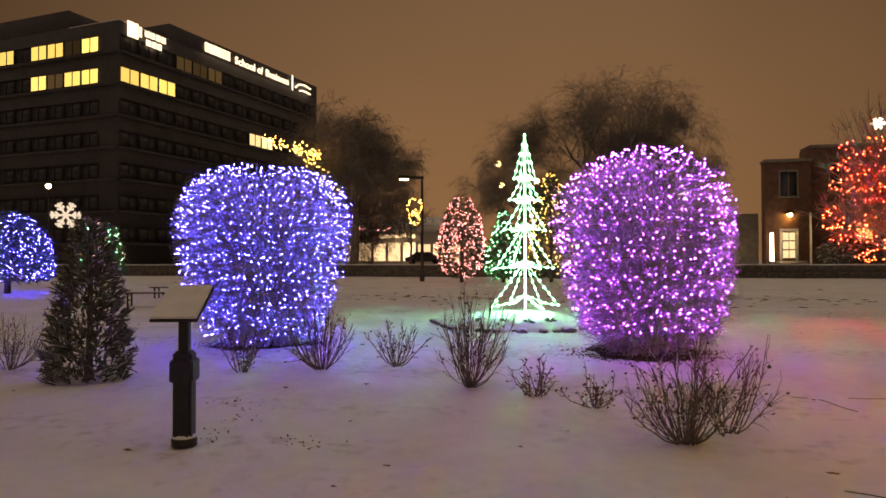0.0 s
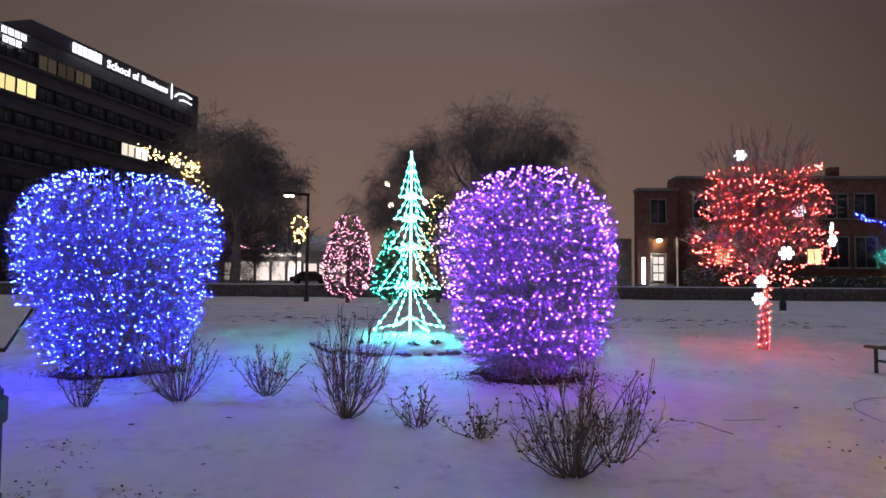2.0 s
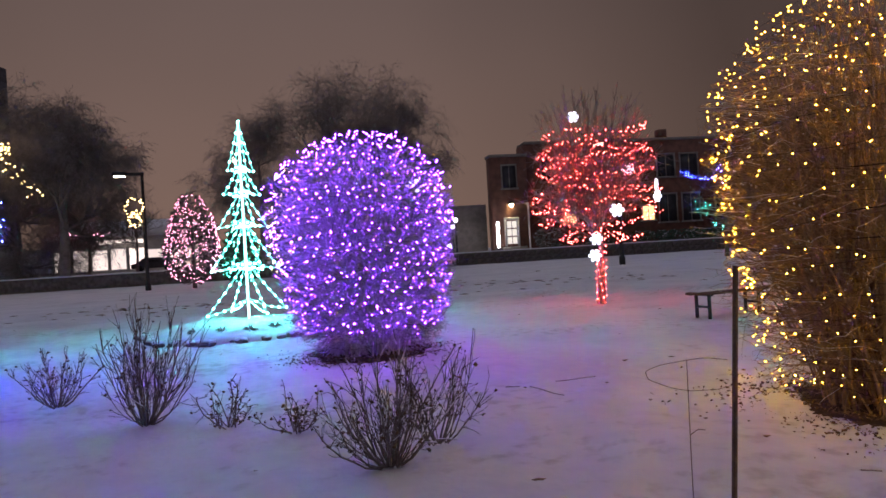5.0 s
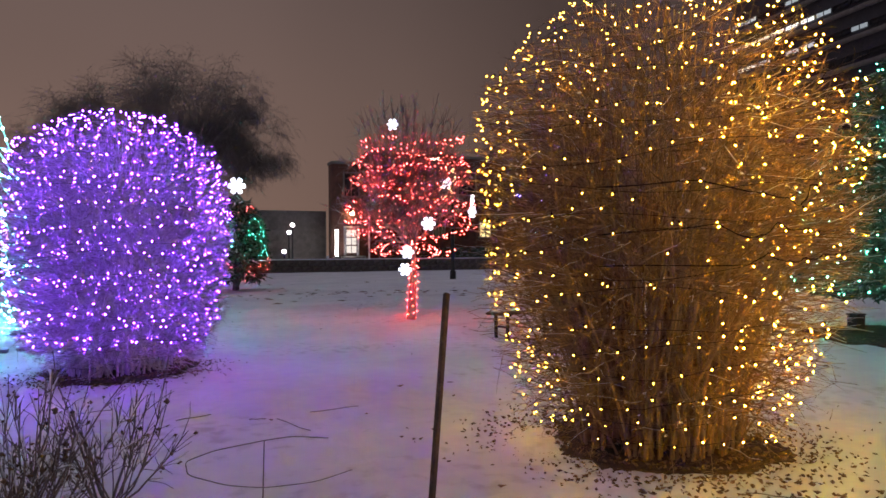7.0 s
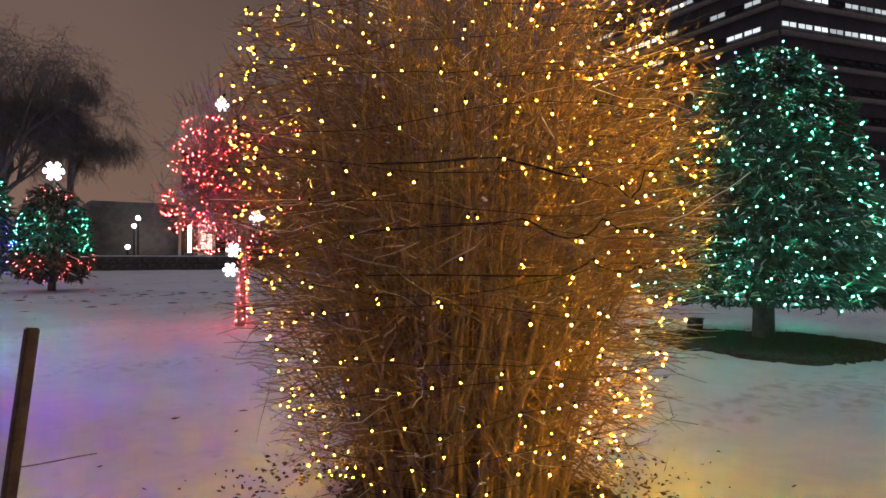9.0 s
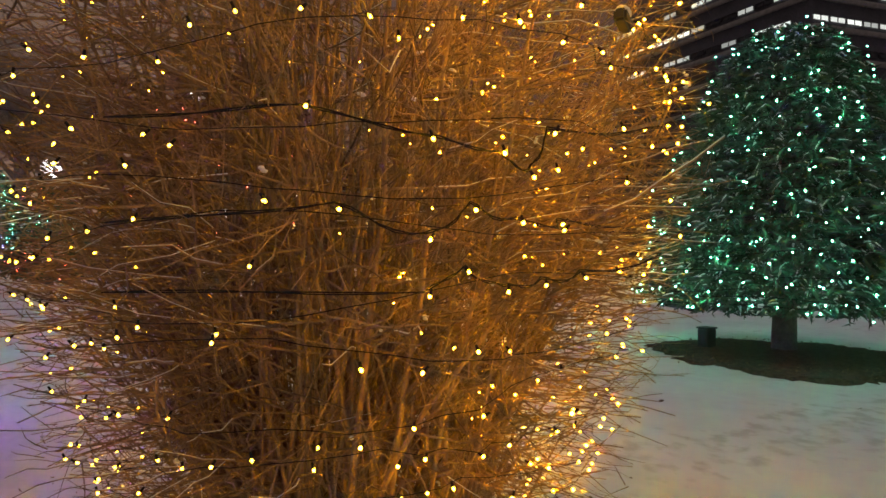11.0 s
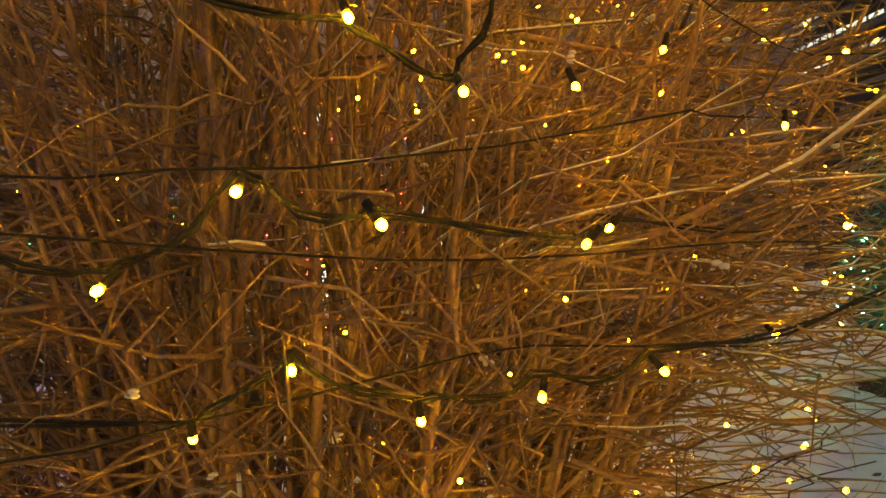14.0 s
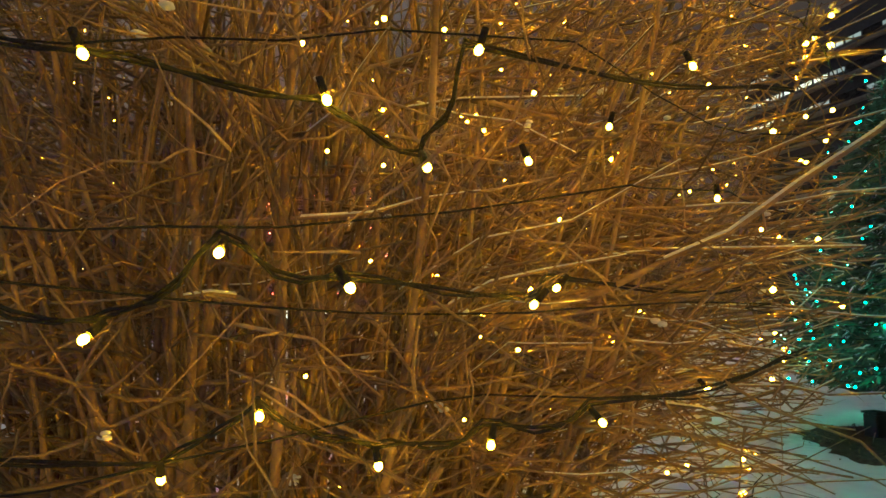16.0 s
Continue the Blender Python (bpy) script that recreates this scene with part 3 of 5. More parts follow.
def trodden(x, y):
    """Old half-filled footprints along two crossing trails, and small lumps."""
    rng = np.random.default_rng(12)
    out = 0.007 * np.sin(4.1 * x + 2.2 * np.sin(3 * y)) * np.sin(3.7 * y + 1.7 * np.sin(2.3 * x))
    near = (np.abs(x - 2) < 12) & (y > 0) & (y < 24)
    xs, ys = x[near], y[near]
    add = np.zeros_like(xs)
    steps = [(-4.5 + 0.34 * i, 5.9 - 0.10 * i + 0.16 * (-1) ** i) for i in range(26)] + [(-2.5 + 0.36 * i, 4.2 + 0.13 * (-1) ** i) for i in range(18)] + [(4.6 + 0.12 * i, 4.0 + 0.42 * i) for i in range(26)]
    for px, py in steps:
        px, py, w = px + rng.normal(0, 0.07), py + rng.normal(0, 0.07), rng.uniform(0.09, 0.15)
        r2 = ((xs - px) ** 2 + (ys - py) ** 2) / w ** 2
        add += rng.uniform(0.5, 1.0) * (-0.035 * np.exp(-r2) + 0.014 * np.exp(-((np.sqrt(r2) - 1.7) / 0.5) ** 2))
    out[near] += add
    return out


gx, gy = 3.0 + axis(461, 21, 900), 13.0 + axis(461, 21, 900)
X, Y = np.meshgrid(gx, gy)
gi = np.arange(X.size).reshape(X.shape)
gf = np.stack([gi[:-1, :-1], gi[:-1, 1:], gi[1:, 1:], gi[1:, :-1]], -1).reshape(-1, 4)
tagged(part("ground", [(np.stack([X, Y, snow_height(X, Y) + trodden(X, Y)], -1).reshape(-1, 3), gf)], SNOW, smooth=True), "snow-covered lawn with drifts and faint footprints", "ground", kind="structure")

# the raised street terrace behind its rubble wall
WALL_Y = 60.5
tagged(part("terrace", [box(-160, 160, WALL_Y + 0.5, 300, -0.5, 1.12)], SNOW), "snow-covered raised street terrace", "ground", kind="structure")
wall = part("wall_north", [box(-160, 160, WALL_Y + 0.06, WALL_Y + 0.55, -0.4, 1.1)], STONE)
tagged(wall, "low dark rubble-stone retaining wall with a snowy top", "wall", kind="structure")
part("coping_snow", [box(-160, 160, WALL_Y - 0.02, WALL_Y + 0.7, 1.1, 1.2)], SNOW_CLEAN, wall, "snow on the wall's top")
tagged(part("road", [box(-160, 12, WALL_Y + 7, WALL_Y + 17, 1.0, 1.135)], ROAD), "dark wet street with tyre-worn asphalt", "road", kind="structure")


def facade_panes(parent, p0, p1, rows, bay, gap, h, lit, dark=GLASS_DARK, frame_mat=BLACK_METAL, depth=0.12):
    """Windows along a facade from p0 to p1: one object each with its frame. lit: {(row, bay): material}."""
    p0, p1 = np.array(p0, float), np.array(p1, float)
    Lf = np.linalg.norm(p1 - p0)
    d = (p1 - p0) / Lf
    ang = math.degrees(math.atan2(d[1], d[0]))
    w = bay - gap
    cache = {}
    for r, z in enumerate(rows):
        for b in range(int(Lf / bay)):
            m = lit.get((r, b), dark)
            if m.name not in cache:
                cache[m.name] = mesh_data("pane", [box(0.06, w - 0.06, -0.03, 0.0, -h / 2 + 0.06, h / 2 - 0.06)], [m])
            if "frame" not in cache:
                g = [box(0, w, -depth, 0, h / 2 - 0.06, h / 2), box(0, w, -depth, 0, -h / 2, -h / 2 + 0.06), box(0, 0.06, -depth, 0, -h / 2 + 0.06, h / 2 - 0.06),
                     box(w - 0.06, w, -depth, 0, -h / 2 + 0.06, h / 2 - 0.06), box(w / 2 - 0.04, w / 2 + 0.04, -depth, -0.035, -h / 2 + 0.06, h / 2 - 0.06)]
                cache["frame"] = mesh_data("window", g, [frame_mat])
            q = p0 + d * (b * bay + gap / 2)
            fr = part("window", cache["frame"], frame_mat, parent)
            fr.matrix_basis = pose(q[0], q[1], z, 0, 0, ang)
            part("pane", cache[m.name], m, fr)


# ---- far buildings ----
def college():
    """A dark seven-storey office block with ribbon windows, its corner towards the lawn."""
    c, l, r = np.array([-49.48, 65.53]), np.array([-68.94, 68.54]), np.array([-41.97, 104.97])
    ob = thing("office_building", (0, 0, 0), "dark seven-storey concrete office block with some yellow-lit ribbon windows", "building")
    dl, dr = unit(l - c), unit(r - c)
    far = c + dl * 42

    def prism(a, b, e, z0, z1):
        f = a + (e - b)
        q = np.array([a, b, e, f])
        v = np.concatenate([np.c_[q, np.full(4, z0)], np.c_[q, np.full(4, z1)]])
        return v, BOX_F
    # the corner bay stands two metres lower than the rest
    part("wall", [prism(far, c, r, 0.5, 29.3)], CONCRETE, ob)
    part("parapet", [prism(c + dr * 7.5 + dl * 42, c + dr * 7.5, r, 29.304, 31.4)], CONCRETE, ob)
    part("parapet", [prism(far, c + dl * 8, c + dl * 8 + dr * 7.4, 29.304, 31.5)], CONCRETE, ob)
    part("roof_snow", [prism(c + dl * 7.9, c, c + dr * 7.4, 29.304, 29.4)], SNOW, ob)
    nl, nr = np.array([dl[1], -dl[0]]), np.array([-dr[1], dr[0]])
    nl = nl if nl[1] < 0 else -nl
    nr = nr if nr[0] > 0 else -nr
    rows = [26.8, 23.1, 19.4, 15.7, 12.0, 8.3, 4.6]
    # floors' edges and piers stand proud
    for z in rows:
        b = c + nl * 0.25 + dl * 42
        v = np.array([(*(c + dl * 0.1), z - 1.25), (*(c + dl * 0.1 + nl * 0.25), z - 1.25), (*(b), z - 1.25), (*(b - nl * 0.25), z - 1.25)])
        part("floor_edge", [(np.concatenate([v, v + (0, 0, 0.35)]), BOX_F)], CONCRETE, ob)
        b = c + dr * 40
        v = np.array([(*(c + dr * 0.1), z - 1.25), (*(c + dr * 0.1 + nr * 0.25), z - 1.25), (*(b + nr * 0.25), z - 1.25), (*b, z - 1.25)])
        part("floor_edge", [(np.concatenate([v, v + (0, 0, 0.35)]), BOX_F)], CONCRETE, ob)
    a, b = c + dl * 42 + nl * 0.14, c + nl * 0.14
    n = int(42 / 2.8)
    lit = {(0, n - 1 - i): WINDOW_LIT for i in (3, 4, 6, 7)}
    lit[(0, n - 1 - 2)] = WINDOW_DIM
    lit.update({(0, n - 1 - i): WINDOW_LIT for i in (1,)})
    lit.update({(1, n - 1 - i): WINDOW_LIT for i in (0, 1, 2)})
    lit.update({(1, n - 1 - i): WINDOW_DIM for i in (3, 4)})
    lit[(1, n - 1 - 4)] = WINDOW_LIT
    facade_panes(ob, a, b, rows, 2.8, 0.1, 1.8, lit)
    lit2 = {(1, 0): WINDOW_LIT, (1, 1): WINDOW_LIT, (1, 2): WINDOW_LIT, (0, 3): WINDOW_DIM, (0, 4): WINDOW_DIM, (0, 5): WINDOW_DIM, (2, 8): WINDOW_PALE, (2, 9): WINDOW_PALE,
            (2, 12): WINDOW_COOL, (1, 13): WINDOW_DIM, (3, 13): WINDOW_COOL}
    facade_panes(ob, c + nr * 0.14, r + nr * 0.14, rows, 2.8, 0.1, 1.8, lit2)
    # the lit signs on the long facade: names as plain bars, the common words lettered
    ang = math.degrees(math.atan2(dr[1], dr[0]))

    def on_wall(s, z):
        q = c + dr * s + nr * 0.32
        return pose(q[0], q[1], z, 90, 0, ang)
    logo = part("logo", [box(0, 1.5, -0.9, 0.9, 0, 0.1), box(1.7, 2.0, -0.5, 0.7, 0, 0.1)], SIGN_WHITE, ob, "white lit emblem")
    logo.matrix_basis = on_wall(0.9, 28.6)
    for k, (s, z, w, h) in enumerate(((3.4, 28.75, 3.6, 0.7), (3.6, 27.75, 2.6, 0.7), (13.3, 30.2, 5.2, 1.25))):
        x = 0.0
        while x < w - 0.3:
            g = [box(x, x + 0.62, -h / 2, -h / 2 + 0.22, 0, 0.1), box(x, x + 0.62, h / 2 - 0.22, h / 2, 0, 0.1), box(x, x + 0.2, -h / 2 + 0.22, h / 2 - 0.22, 0, 0.1), box(x + 0.42, x + 0.62, -h / 2 + 0.22, h / 2 - 0.22, 0, 0.1)]
            x += 0.84
            bar = part("sign_bar", g, SIGN_WHITE, ob, "white lit lettering")
            bar.matrix_basis = on_wall(s, z)
    for word, at, span in (("School", 0.0, 4.35), ("of", 4.95, 1.25), ("Business", 6.8, 5.8)):
        fc = bpy.data.curves.new("sign_word", "FONT")
        fc.body, fc.size, fc.extrude, fc.offset = word, 1.5, 0.05, 0.015
        fo = bpy.data.objects.new("sign_word", fc)
        me = bpy.data.meshes.new_from_object(fo)
        bpy.data.objects.remove(fo)
        me.materials.clear()
        me.materials.append(SIGN_WHITE)
        width = max(v.co.x for v in me.vertices)
        for v in me.vertices:
            v.co.x *= span / width
        part("sign_word", me, SIGN_WHITE, ob, "white lit word on the parapet").matrix_basis = on_wall(19.2 + at, 29.6)
    bar = part("sign_bar", [box(0, 0.25, -1.2, 1.2, 0, 0.1)], SIGN_WHITE, ob)
    bar.matrix_basis = on_wall(32.6, 30.2)
    g = tubes(np.array([[(0, -0.4, 0), (1.0, 0.3, 0), (2.4, 0.55, 0), (4.2, 0.3, 0)], [(1.2, -0.7, 0), (2.0, -0.5, 0), (3.0, -0.5, 0), (4.2, -0.6, 0)]], float), np.full((2, 4), 0.15), 5)
    sw = part("logo", [g], SIGN_WHITE, ob, "white lit swoosh emblem")
    sw.matrix_basis = on_wall(33.6, 30.1)


def east_block():
    """A dark office block behind the green tree, with cool-lit ribbon windows."""
    c, a, b = np.array([88.6, 48.2]), np.array([92.5, 84.0]), np.array([124.0, 39.2])
    ob = thing("office_building", (0, 0, 0), "tall dark office block with cool white ribbon windows", "building")
    da, db = unit(a - c), unit(b - c)
    q = np.array([a, c, b, a + b - c])
    v = np.concatenate([np.c_[q, np.full(4, -0.2)], np.c_[q, np.full(4, 44.0)]])
    part("wall", [(v, BOX_F)], CONCRETE, ob)
    na, nb = np.array([-da[1], da[0]]), np.array([db[1], -db[0]])
    na = na if na[0] < 0 else -na
    nb = nb if nb[1] < 0 else -nb
    rows = [39.2, 35.4, 31.6, 27.8, 24.0, 20.2, 16.4]
    rng = random.Random(5)
    la = {(r, i): WINDOW_COOL for r in (0, 1, 2) for i in range(12) if rng.random() < 0.75}
    lb = {(r, i): WINDOW_COOL for r in (0, 1, 2) for i in range(13) if rng.random() < 0.8}
    la.update({(4, 3): WINDOW_DIM, (5, 6): WINDOW_DIM})
    facade_panes(ob, a + na * 0.15, c + na * 0.15, rows, 2.8, 0.2, 0.75, la)
    facade_panes(ob, c + nb * 0.15, b + nb * 0.15, rows, 2.8, 0.2, 0.75, lb)
    for z in rows:
        for d, n in ((da, na), (db, nb)):
            p = np.array([(*(c + d * 0.1), 0), (*(c + d * 36), 0), (*(c + d * 36 + n * 0.5), 0), (*(c + d * 0.1 + n * 0.5), 0)]) + (0, 0, z - 1.5)
            part("floor_edge", [(np.concatenate([p, p + (0, 0, 0.6)]), BOX_F)], TRIM, ob)


def brick_hall():
    """The two-storey brick building on the terrace: wing, main block, windows, door and wall lamp."""
    ob = thing("brick_building", (0, 0, 0), "dark red-brown brick two-storey building with a lit entrance door", "building")
    y, z0 = 70.8, 1.12
    part("wing_wall", [box(20.5, 24.6, y, y + 1.8, z0, 11.3)], BRICK, ob)
    part("main_wall", [box(24.604, 62, y + 0.6, y + 3.5, z0, 12.7)], BRICK, ob)
    part("low_wing", [box(12.5, 20.49, y + 3, 86, z0, 6.4)], TRIM, ob)
    part("coping", [box(20.4, 24.7, y - 0.1, y + 1.9, 11.304, 11.6)], TRIM, ob)
    part("coping", [box(24.71, 62.1, y + 0.5, y + 3.6, 12.704, 13.0)], TRIM, ob)
    part("chimney", [box(41.6, 42.6, y + 2, y + 3, 13.004, 14.2)], BRICK, ob)
    part("drainpipe", [tubes(np.array([[(24.5, y - 0.1, z0), (24.5, y - 0.1, 6.2)]]), np.full((1, 2), 0.1), 6)], PAINT_WHITE, ob)

    def window(x0, x1, za, zb, yy, mat):
        w = part("window", [box(x0 - 0.15, x0, yy - 0.12, yy, za, zb), box(x1, x1 + 0.15, yy - 0.12, yy, za, zb), box(x0 - 0.15, x1 + 0.15, yy - 0.12, yy, zb, zb + 0.2)], TRIM, ob)
        part("sill", [box(x0 - 0.25, x1 + 0.25, yy - 0.2, yy, za - 0.2, za)], TRIM, w)
        part("pane", [box(x0, x1, yy - 0.03, yy, za, zb)], mat, w)
        part("glazing_bar", [box((x0 + x1) / 2 - 0.04, (x0 + x1) / 2 + 0.04, yy - 0.08, yy - 0.034, za, zb)], TRIM, w)
    window(21.8, 23.3, 7.9, 10.3, y, GLASS_DARK)
    for x in (26.5, 31.6, 35.6, 40.4, 43.3, 47.5, 50.4, 54.6):
        window(x, x + 2.1, 8.5, 11.0, y + 0.6, GLASS_DARK)
        if x > 38:
            window(x, x + 2.1, 3.3, 6.4, y + 0.6, GLASS_DARK)
    for x in (28.8, 32.3, 38.3):
        window(x, x + 1.4, 3.6, 5.2, y + 0.6, WINDOW_LIT if x != 32.3 else WINDOW_DIM)
    door = part("door", [box(21.7, 21.95, y - 0.1, y, 1.5, 4.4), box(23.15, 23.4, y - 0.1, y, 1.5, 4.4), box(21.7, 23.4, y - 0.1, y, 4.4, 4.65)], PAINT_WHITE, ob, "white framed glazed entrance door, lit inside")
    for i in range(2):
        for j in range(3):
            part("pane", [box(22.0 + i * 0.58, 22.5 + i * 0.58, y - 0.05, y, 1.75 + j * 0.88, 2.5 + j * 0.88)], DOOR_LIT, door)
    lamp = part("wall_lamp", [lathe([(0.02, 6.45), (0.25, 6.4), (0.5, 6.1), (0.48, 6.08)], 12)], BLACK_METAL, ob, "black bracket lamp over the door")
    lamp.matrix_basis = pose(22.5, y - 0.55, 0)
    part("lamp_glass", [blobs([(0, 0, 6.0)], 0.24, (ICO2_V, ICO2_F), (1, 1, 0.8))], WALL_LAMP, lamp)
    part("step", [box(21.4, 23.8, y - 1.4, y - 0.01, 1.12, 1.45)], TRIM, ob)


def shop_row():
    """A low lit shop front across the street."""
    ob = thing("shop_building", (0, 0, 0), "low shop with a brightly lit window front and snowy roof", "building")
    y = 90.0
    part("wall", [box(-32, -13.5, y, 100, 1.12, 5.6)], PALE, ob)
    part("side_wall", [box(-48, -32.01, y + 2, 100, 1.12, 4.6)], PALE, ob)
    v = np.array([(-32.5, y - 0.6, 5.6), (-13, y - 0.6, 5.6), (-13, 100, 5.6), (-32.5, 100, 5.6), (-29, 95, 8.0), (-16, 95, 8.0), (-16, 95.2, 8.0), (-29, 95.2, 8.0)], float)
    part("roof", [(v, BOX_F)], SNOW, ob)
    rng = random.Random(3)
    for i in range(8):
        x = -31.2 + i * 2.2
        h = 2.3 + 0.5 * rng.random()
        w = part("window", [box(x - 0.1, x, y - 0.15, y, 1.5, 1.5 + h), box(x + 1.8, x + 1.9, y - 0.15, y, 1.5, 1.5 + h), box(x - 0.1, x + 1.9, y - 0.15, y, 1.5 + h, 1.6 + h)], PALE, ob)
        part("pane", [box(x, x + 1.8, y - 0.05, y, 1.5, 1.5 + h)], SHOP_LIT, w)
    part("fascia_lamp", [box(-26, -20.5, y - 0.75, y - 0.62, 4.7, 5.2)], SHOP_LIT, ob, "lit sign fascia")
    ob2 = thing("shop_building", (0, 0, 0), "long low dark building with a lit ground floor", "building")
    part("wall", [box(-75, -50, 78, 92, 1.12, 7.2)], TRIM, ob2)
    part("canopy", [box(-75, -50, 75.5, 77.99, 5.4, 6.4)], BRICK, ob2)
    for i, x in enumerate((-71.5, -66.0, -60.6, -57.6, -53.6)):
        w = part("window", [box(x, x + 0.12, 77.85, 77.995, 1.4, 4.0), box(x + 2.5, x + 2.62, 77.85, 77.995, 1.4, 4.0)], BLACK_METAL, ob2)
        part("pane", [box(x + 0.12, x + 2.5, 77.9, 77.995, 2.3, 3.9)], SHOP_LIT if i in (2, 4) else WINDOW_DIM if i else WINDOW_LIT, w)


college()
east_block()
brick_hall()
shop_row()


# ---- street lamps and their ornaments ----
def street_lamp(place, height, turn, lamp, label, arm=1.0):
    ob = thing("street_lamp", place, label, "street lamp", "street lamps")
    ob.matrix_basis = pose(*place, 0, 0, turn)
    part("pole", [tubes(np.array([[(0, 0, 0), (0, 0, 0.5), (0, 0, 0.52), (0, 0, height)]]), np.array([[0.19, 0.19, 0.13, 0.1]]), 10)], BLACK_METAL, ob)
    part("arm", [box(-arm, 0.12, -0.09, 0.09, height - 0.1, height + 0.12)], BLACK_METAL, ob)
    hd = part("lamp_head", [box(-arm - 0.75, -arm + 0.05, -0.22, 0.22, height - 0.08, height + 0.16)], BLACK_METAL, ob)
    part("lens", [box(-arm - 0.68, -arm - 0.02, -0.18, 0.18, height - 0.16, height - 0.084)], lamp, hd, "glowing flat lens")
    return ob


def wreath(place, turn, r=0.55):
    rng = np.random.default_rng(8)
    ob = thing("wreath", place, "gold-lit wire wreath ornament hung on a lamp pole", "ornament", turn=turn)
    a = np.linspace(0, 2 * np.pi, 25)
    top = np.stack([r * np.cos(a), 0 * a, r * np.sin(a)], -1)
    low = np.stack([0.62 * r * np.cos(a), 0 * a, 0.62 * r * np.sin(a) - 1.75 * r], -1)
    part("wire_frame", [tubes(np.array([top, low]), np.full((2, 25), 0.04), 5)], CABLE, ob)
    p = np.concatenate([top, low, rng.normal(0, 0.12, (8, 3)) * (1, 0.3, 1) - (0, 0, 0.9 * r)])
    bulbs_joined("bulbs", p + rng.normal(0, 0.05, p.shape), 0.06, BULB_AMBER, ob, "warm gold bulbs", (OCTA_V, OCTA_F))
    return ob


street_lamp((-9.2, 47.7, 0), 7.75, 12, LAMP_WARM, "tall black street lamp with one flat lit head")
wreath((-9.75, 47.5, 5.6), 12)
street_lamp((20.45, 39.1, 0), 7.6, -30, LAMP_WARM, "tall black street lamp with one flat lit head", 0.7)
wreath((19.9, 38.85, 6.3), -10, 0.55)
for x, y, z in ((-7.5, 79.9, 13.4), (-7.2, 80.6, 10.8), (-2.9, 80.9, 11.2), (-37.5, 42.9, 7.3), (15.5, 66.6, 4.5), (15.2, 66.8, 3.8), (14.4, 64.8, 1.9)):
    ob = thing("globe_lamp", (x, y, 0.0 if y < 60 else 1.12), "lit round globe lamp on a slim dark pole", "street lamp", "globe lamps")
    hz = z - (0.0 if y < 60 else 1.12)
    part("pole", [tubes(np.array([[(0, 0, 0), (0, 0, hz - 0.2)]]), np.array([[0.09, 0.06]]), 8)], BLACK_METAL, ob)
    part("globe", [blobs([(0, 0, hz)], 0.36 if z > 8 else 0.2, (ICO2_V, ICO2_F))], LAMP_WARM if z > 8 else LAMP_WHITE, ob, smooth=True)


def snowflake_mesh(r, t):
    g = []
    for k in range(6):
        a = k * math.pi / 3
        d, n = np.array([math.cos(a), 0, math.sin(a)]), np.array([-math.sin(a), 0, math.cos(a)])
        segs = [[(0, 0, 0), tuple(d * r)]]
        for s in (0.45, 0.72):
            for sg in (1, -1):
                segs.append([tuple(d * r * s), tuple(d * r * (s + 0.2) + n * sg * r * 0.24)])
        g.append(tubes(np.array(segs), np.full((5, 2), t), 4))
    return g


def snowflake(place, r, turn, label="white-lit six-armed snowflake ornament", lamp=LED_WHITE, bar=0.13):
    ob = part("snowflake", snowflake_mesh(r, r * bar), lamp)
    tagged(ob, label, "ornament", "lit snowflakes")
    ob.matrix_basis = pose(*place, 6, 0, turn)
    return ob


# ---- the big lit shrubs ----
ZS = [0.0, 0.3, 0.7, 1.2, 1.75, 2.22, 2.68, 3.0, 3.25, 3.4]
PURPLE_R = [0.86, 1.02, 1.18, 1.33, 1.45, 1.5, 1.42, 1.22, 0.9, 0.55]
BLUE_Z = [0.0, 0.3, 0.7, 1.2, 1.77, 2.23, 2.6, 2.88, 3.12, 3.25]
BLUE_R = [0.92, 1.08, 1.22, 1.38, 1.54, 1.61, 1.58, 1.46, 1.2, 0.8]
GOLD_Z = [0.0, 0.3, 0.66, 1.2, 1.7, 2.2, 2.75, 3.15, 3.45, 3.66]
GOLD_R = [0.86, 1.04, 1.2, 1.35, 1.45, 1.53, 1.45, 1.18, 0.85, 0.4]

purple, rng, _, bl = lit_bush("lit_shrub", (3.50, 11.9, 0), ZS, PURPLE_R, 21, BARK_FROST, BULB_PURPLE,
                              "large clipped leafless shrub wrapped in purple lights", (210, 3800, 19500, 0.8), 1.6, 0.0085, 0.195, 0.175)
bulbs_front(bl[bl[:, 2] > 0.42], 0.0078, BULB_PURPLE, purple, "glowing purple bulbs")
blue, rng, _, bl = lit_bush("lit_shrub", (-3.32, 11.64, 0), BLUE_Z, BLUE_R, 33, BARK_FROST, BULB_BLUE,
                            "large clipped leafless shrub wrapped in blue lights", (210, 3800, 19500, 0.8), 1.6, 0.0085, 0.17, 0.165)
bulbs_front(bl, 0.0078, BULB_BLUE, blue, "glowing blue bulbs")

GOLD_AT = np.array([7.73, 6.40, 0.0])
gold, rng, (GB, GBR, GT, GTR), bl = lit_bush("lit_shrub", tuple(GOLD_AT), GOLD_Z, GOLD_R, 45, BARK_TAN, BULB_GOLD,
                                             "large clipped leafless shrub wrapped in warm gold lights", (350, 6600, 15500, 1.3), 1.32, 0, 0.185, 0.165, hollow=(205, 250, 1.0, 2.4, 0.5), fine=0.74, skirt=(1.4, 0.74, 0.3))
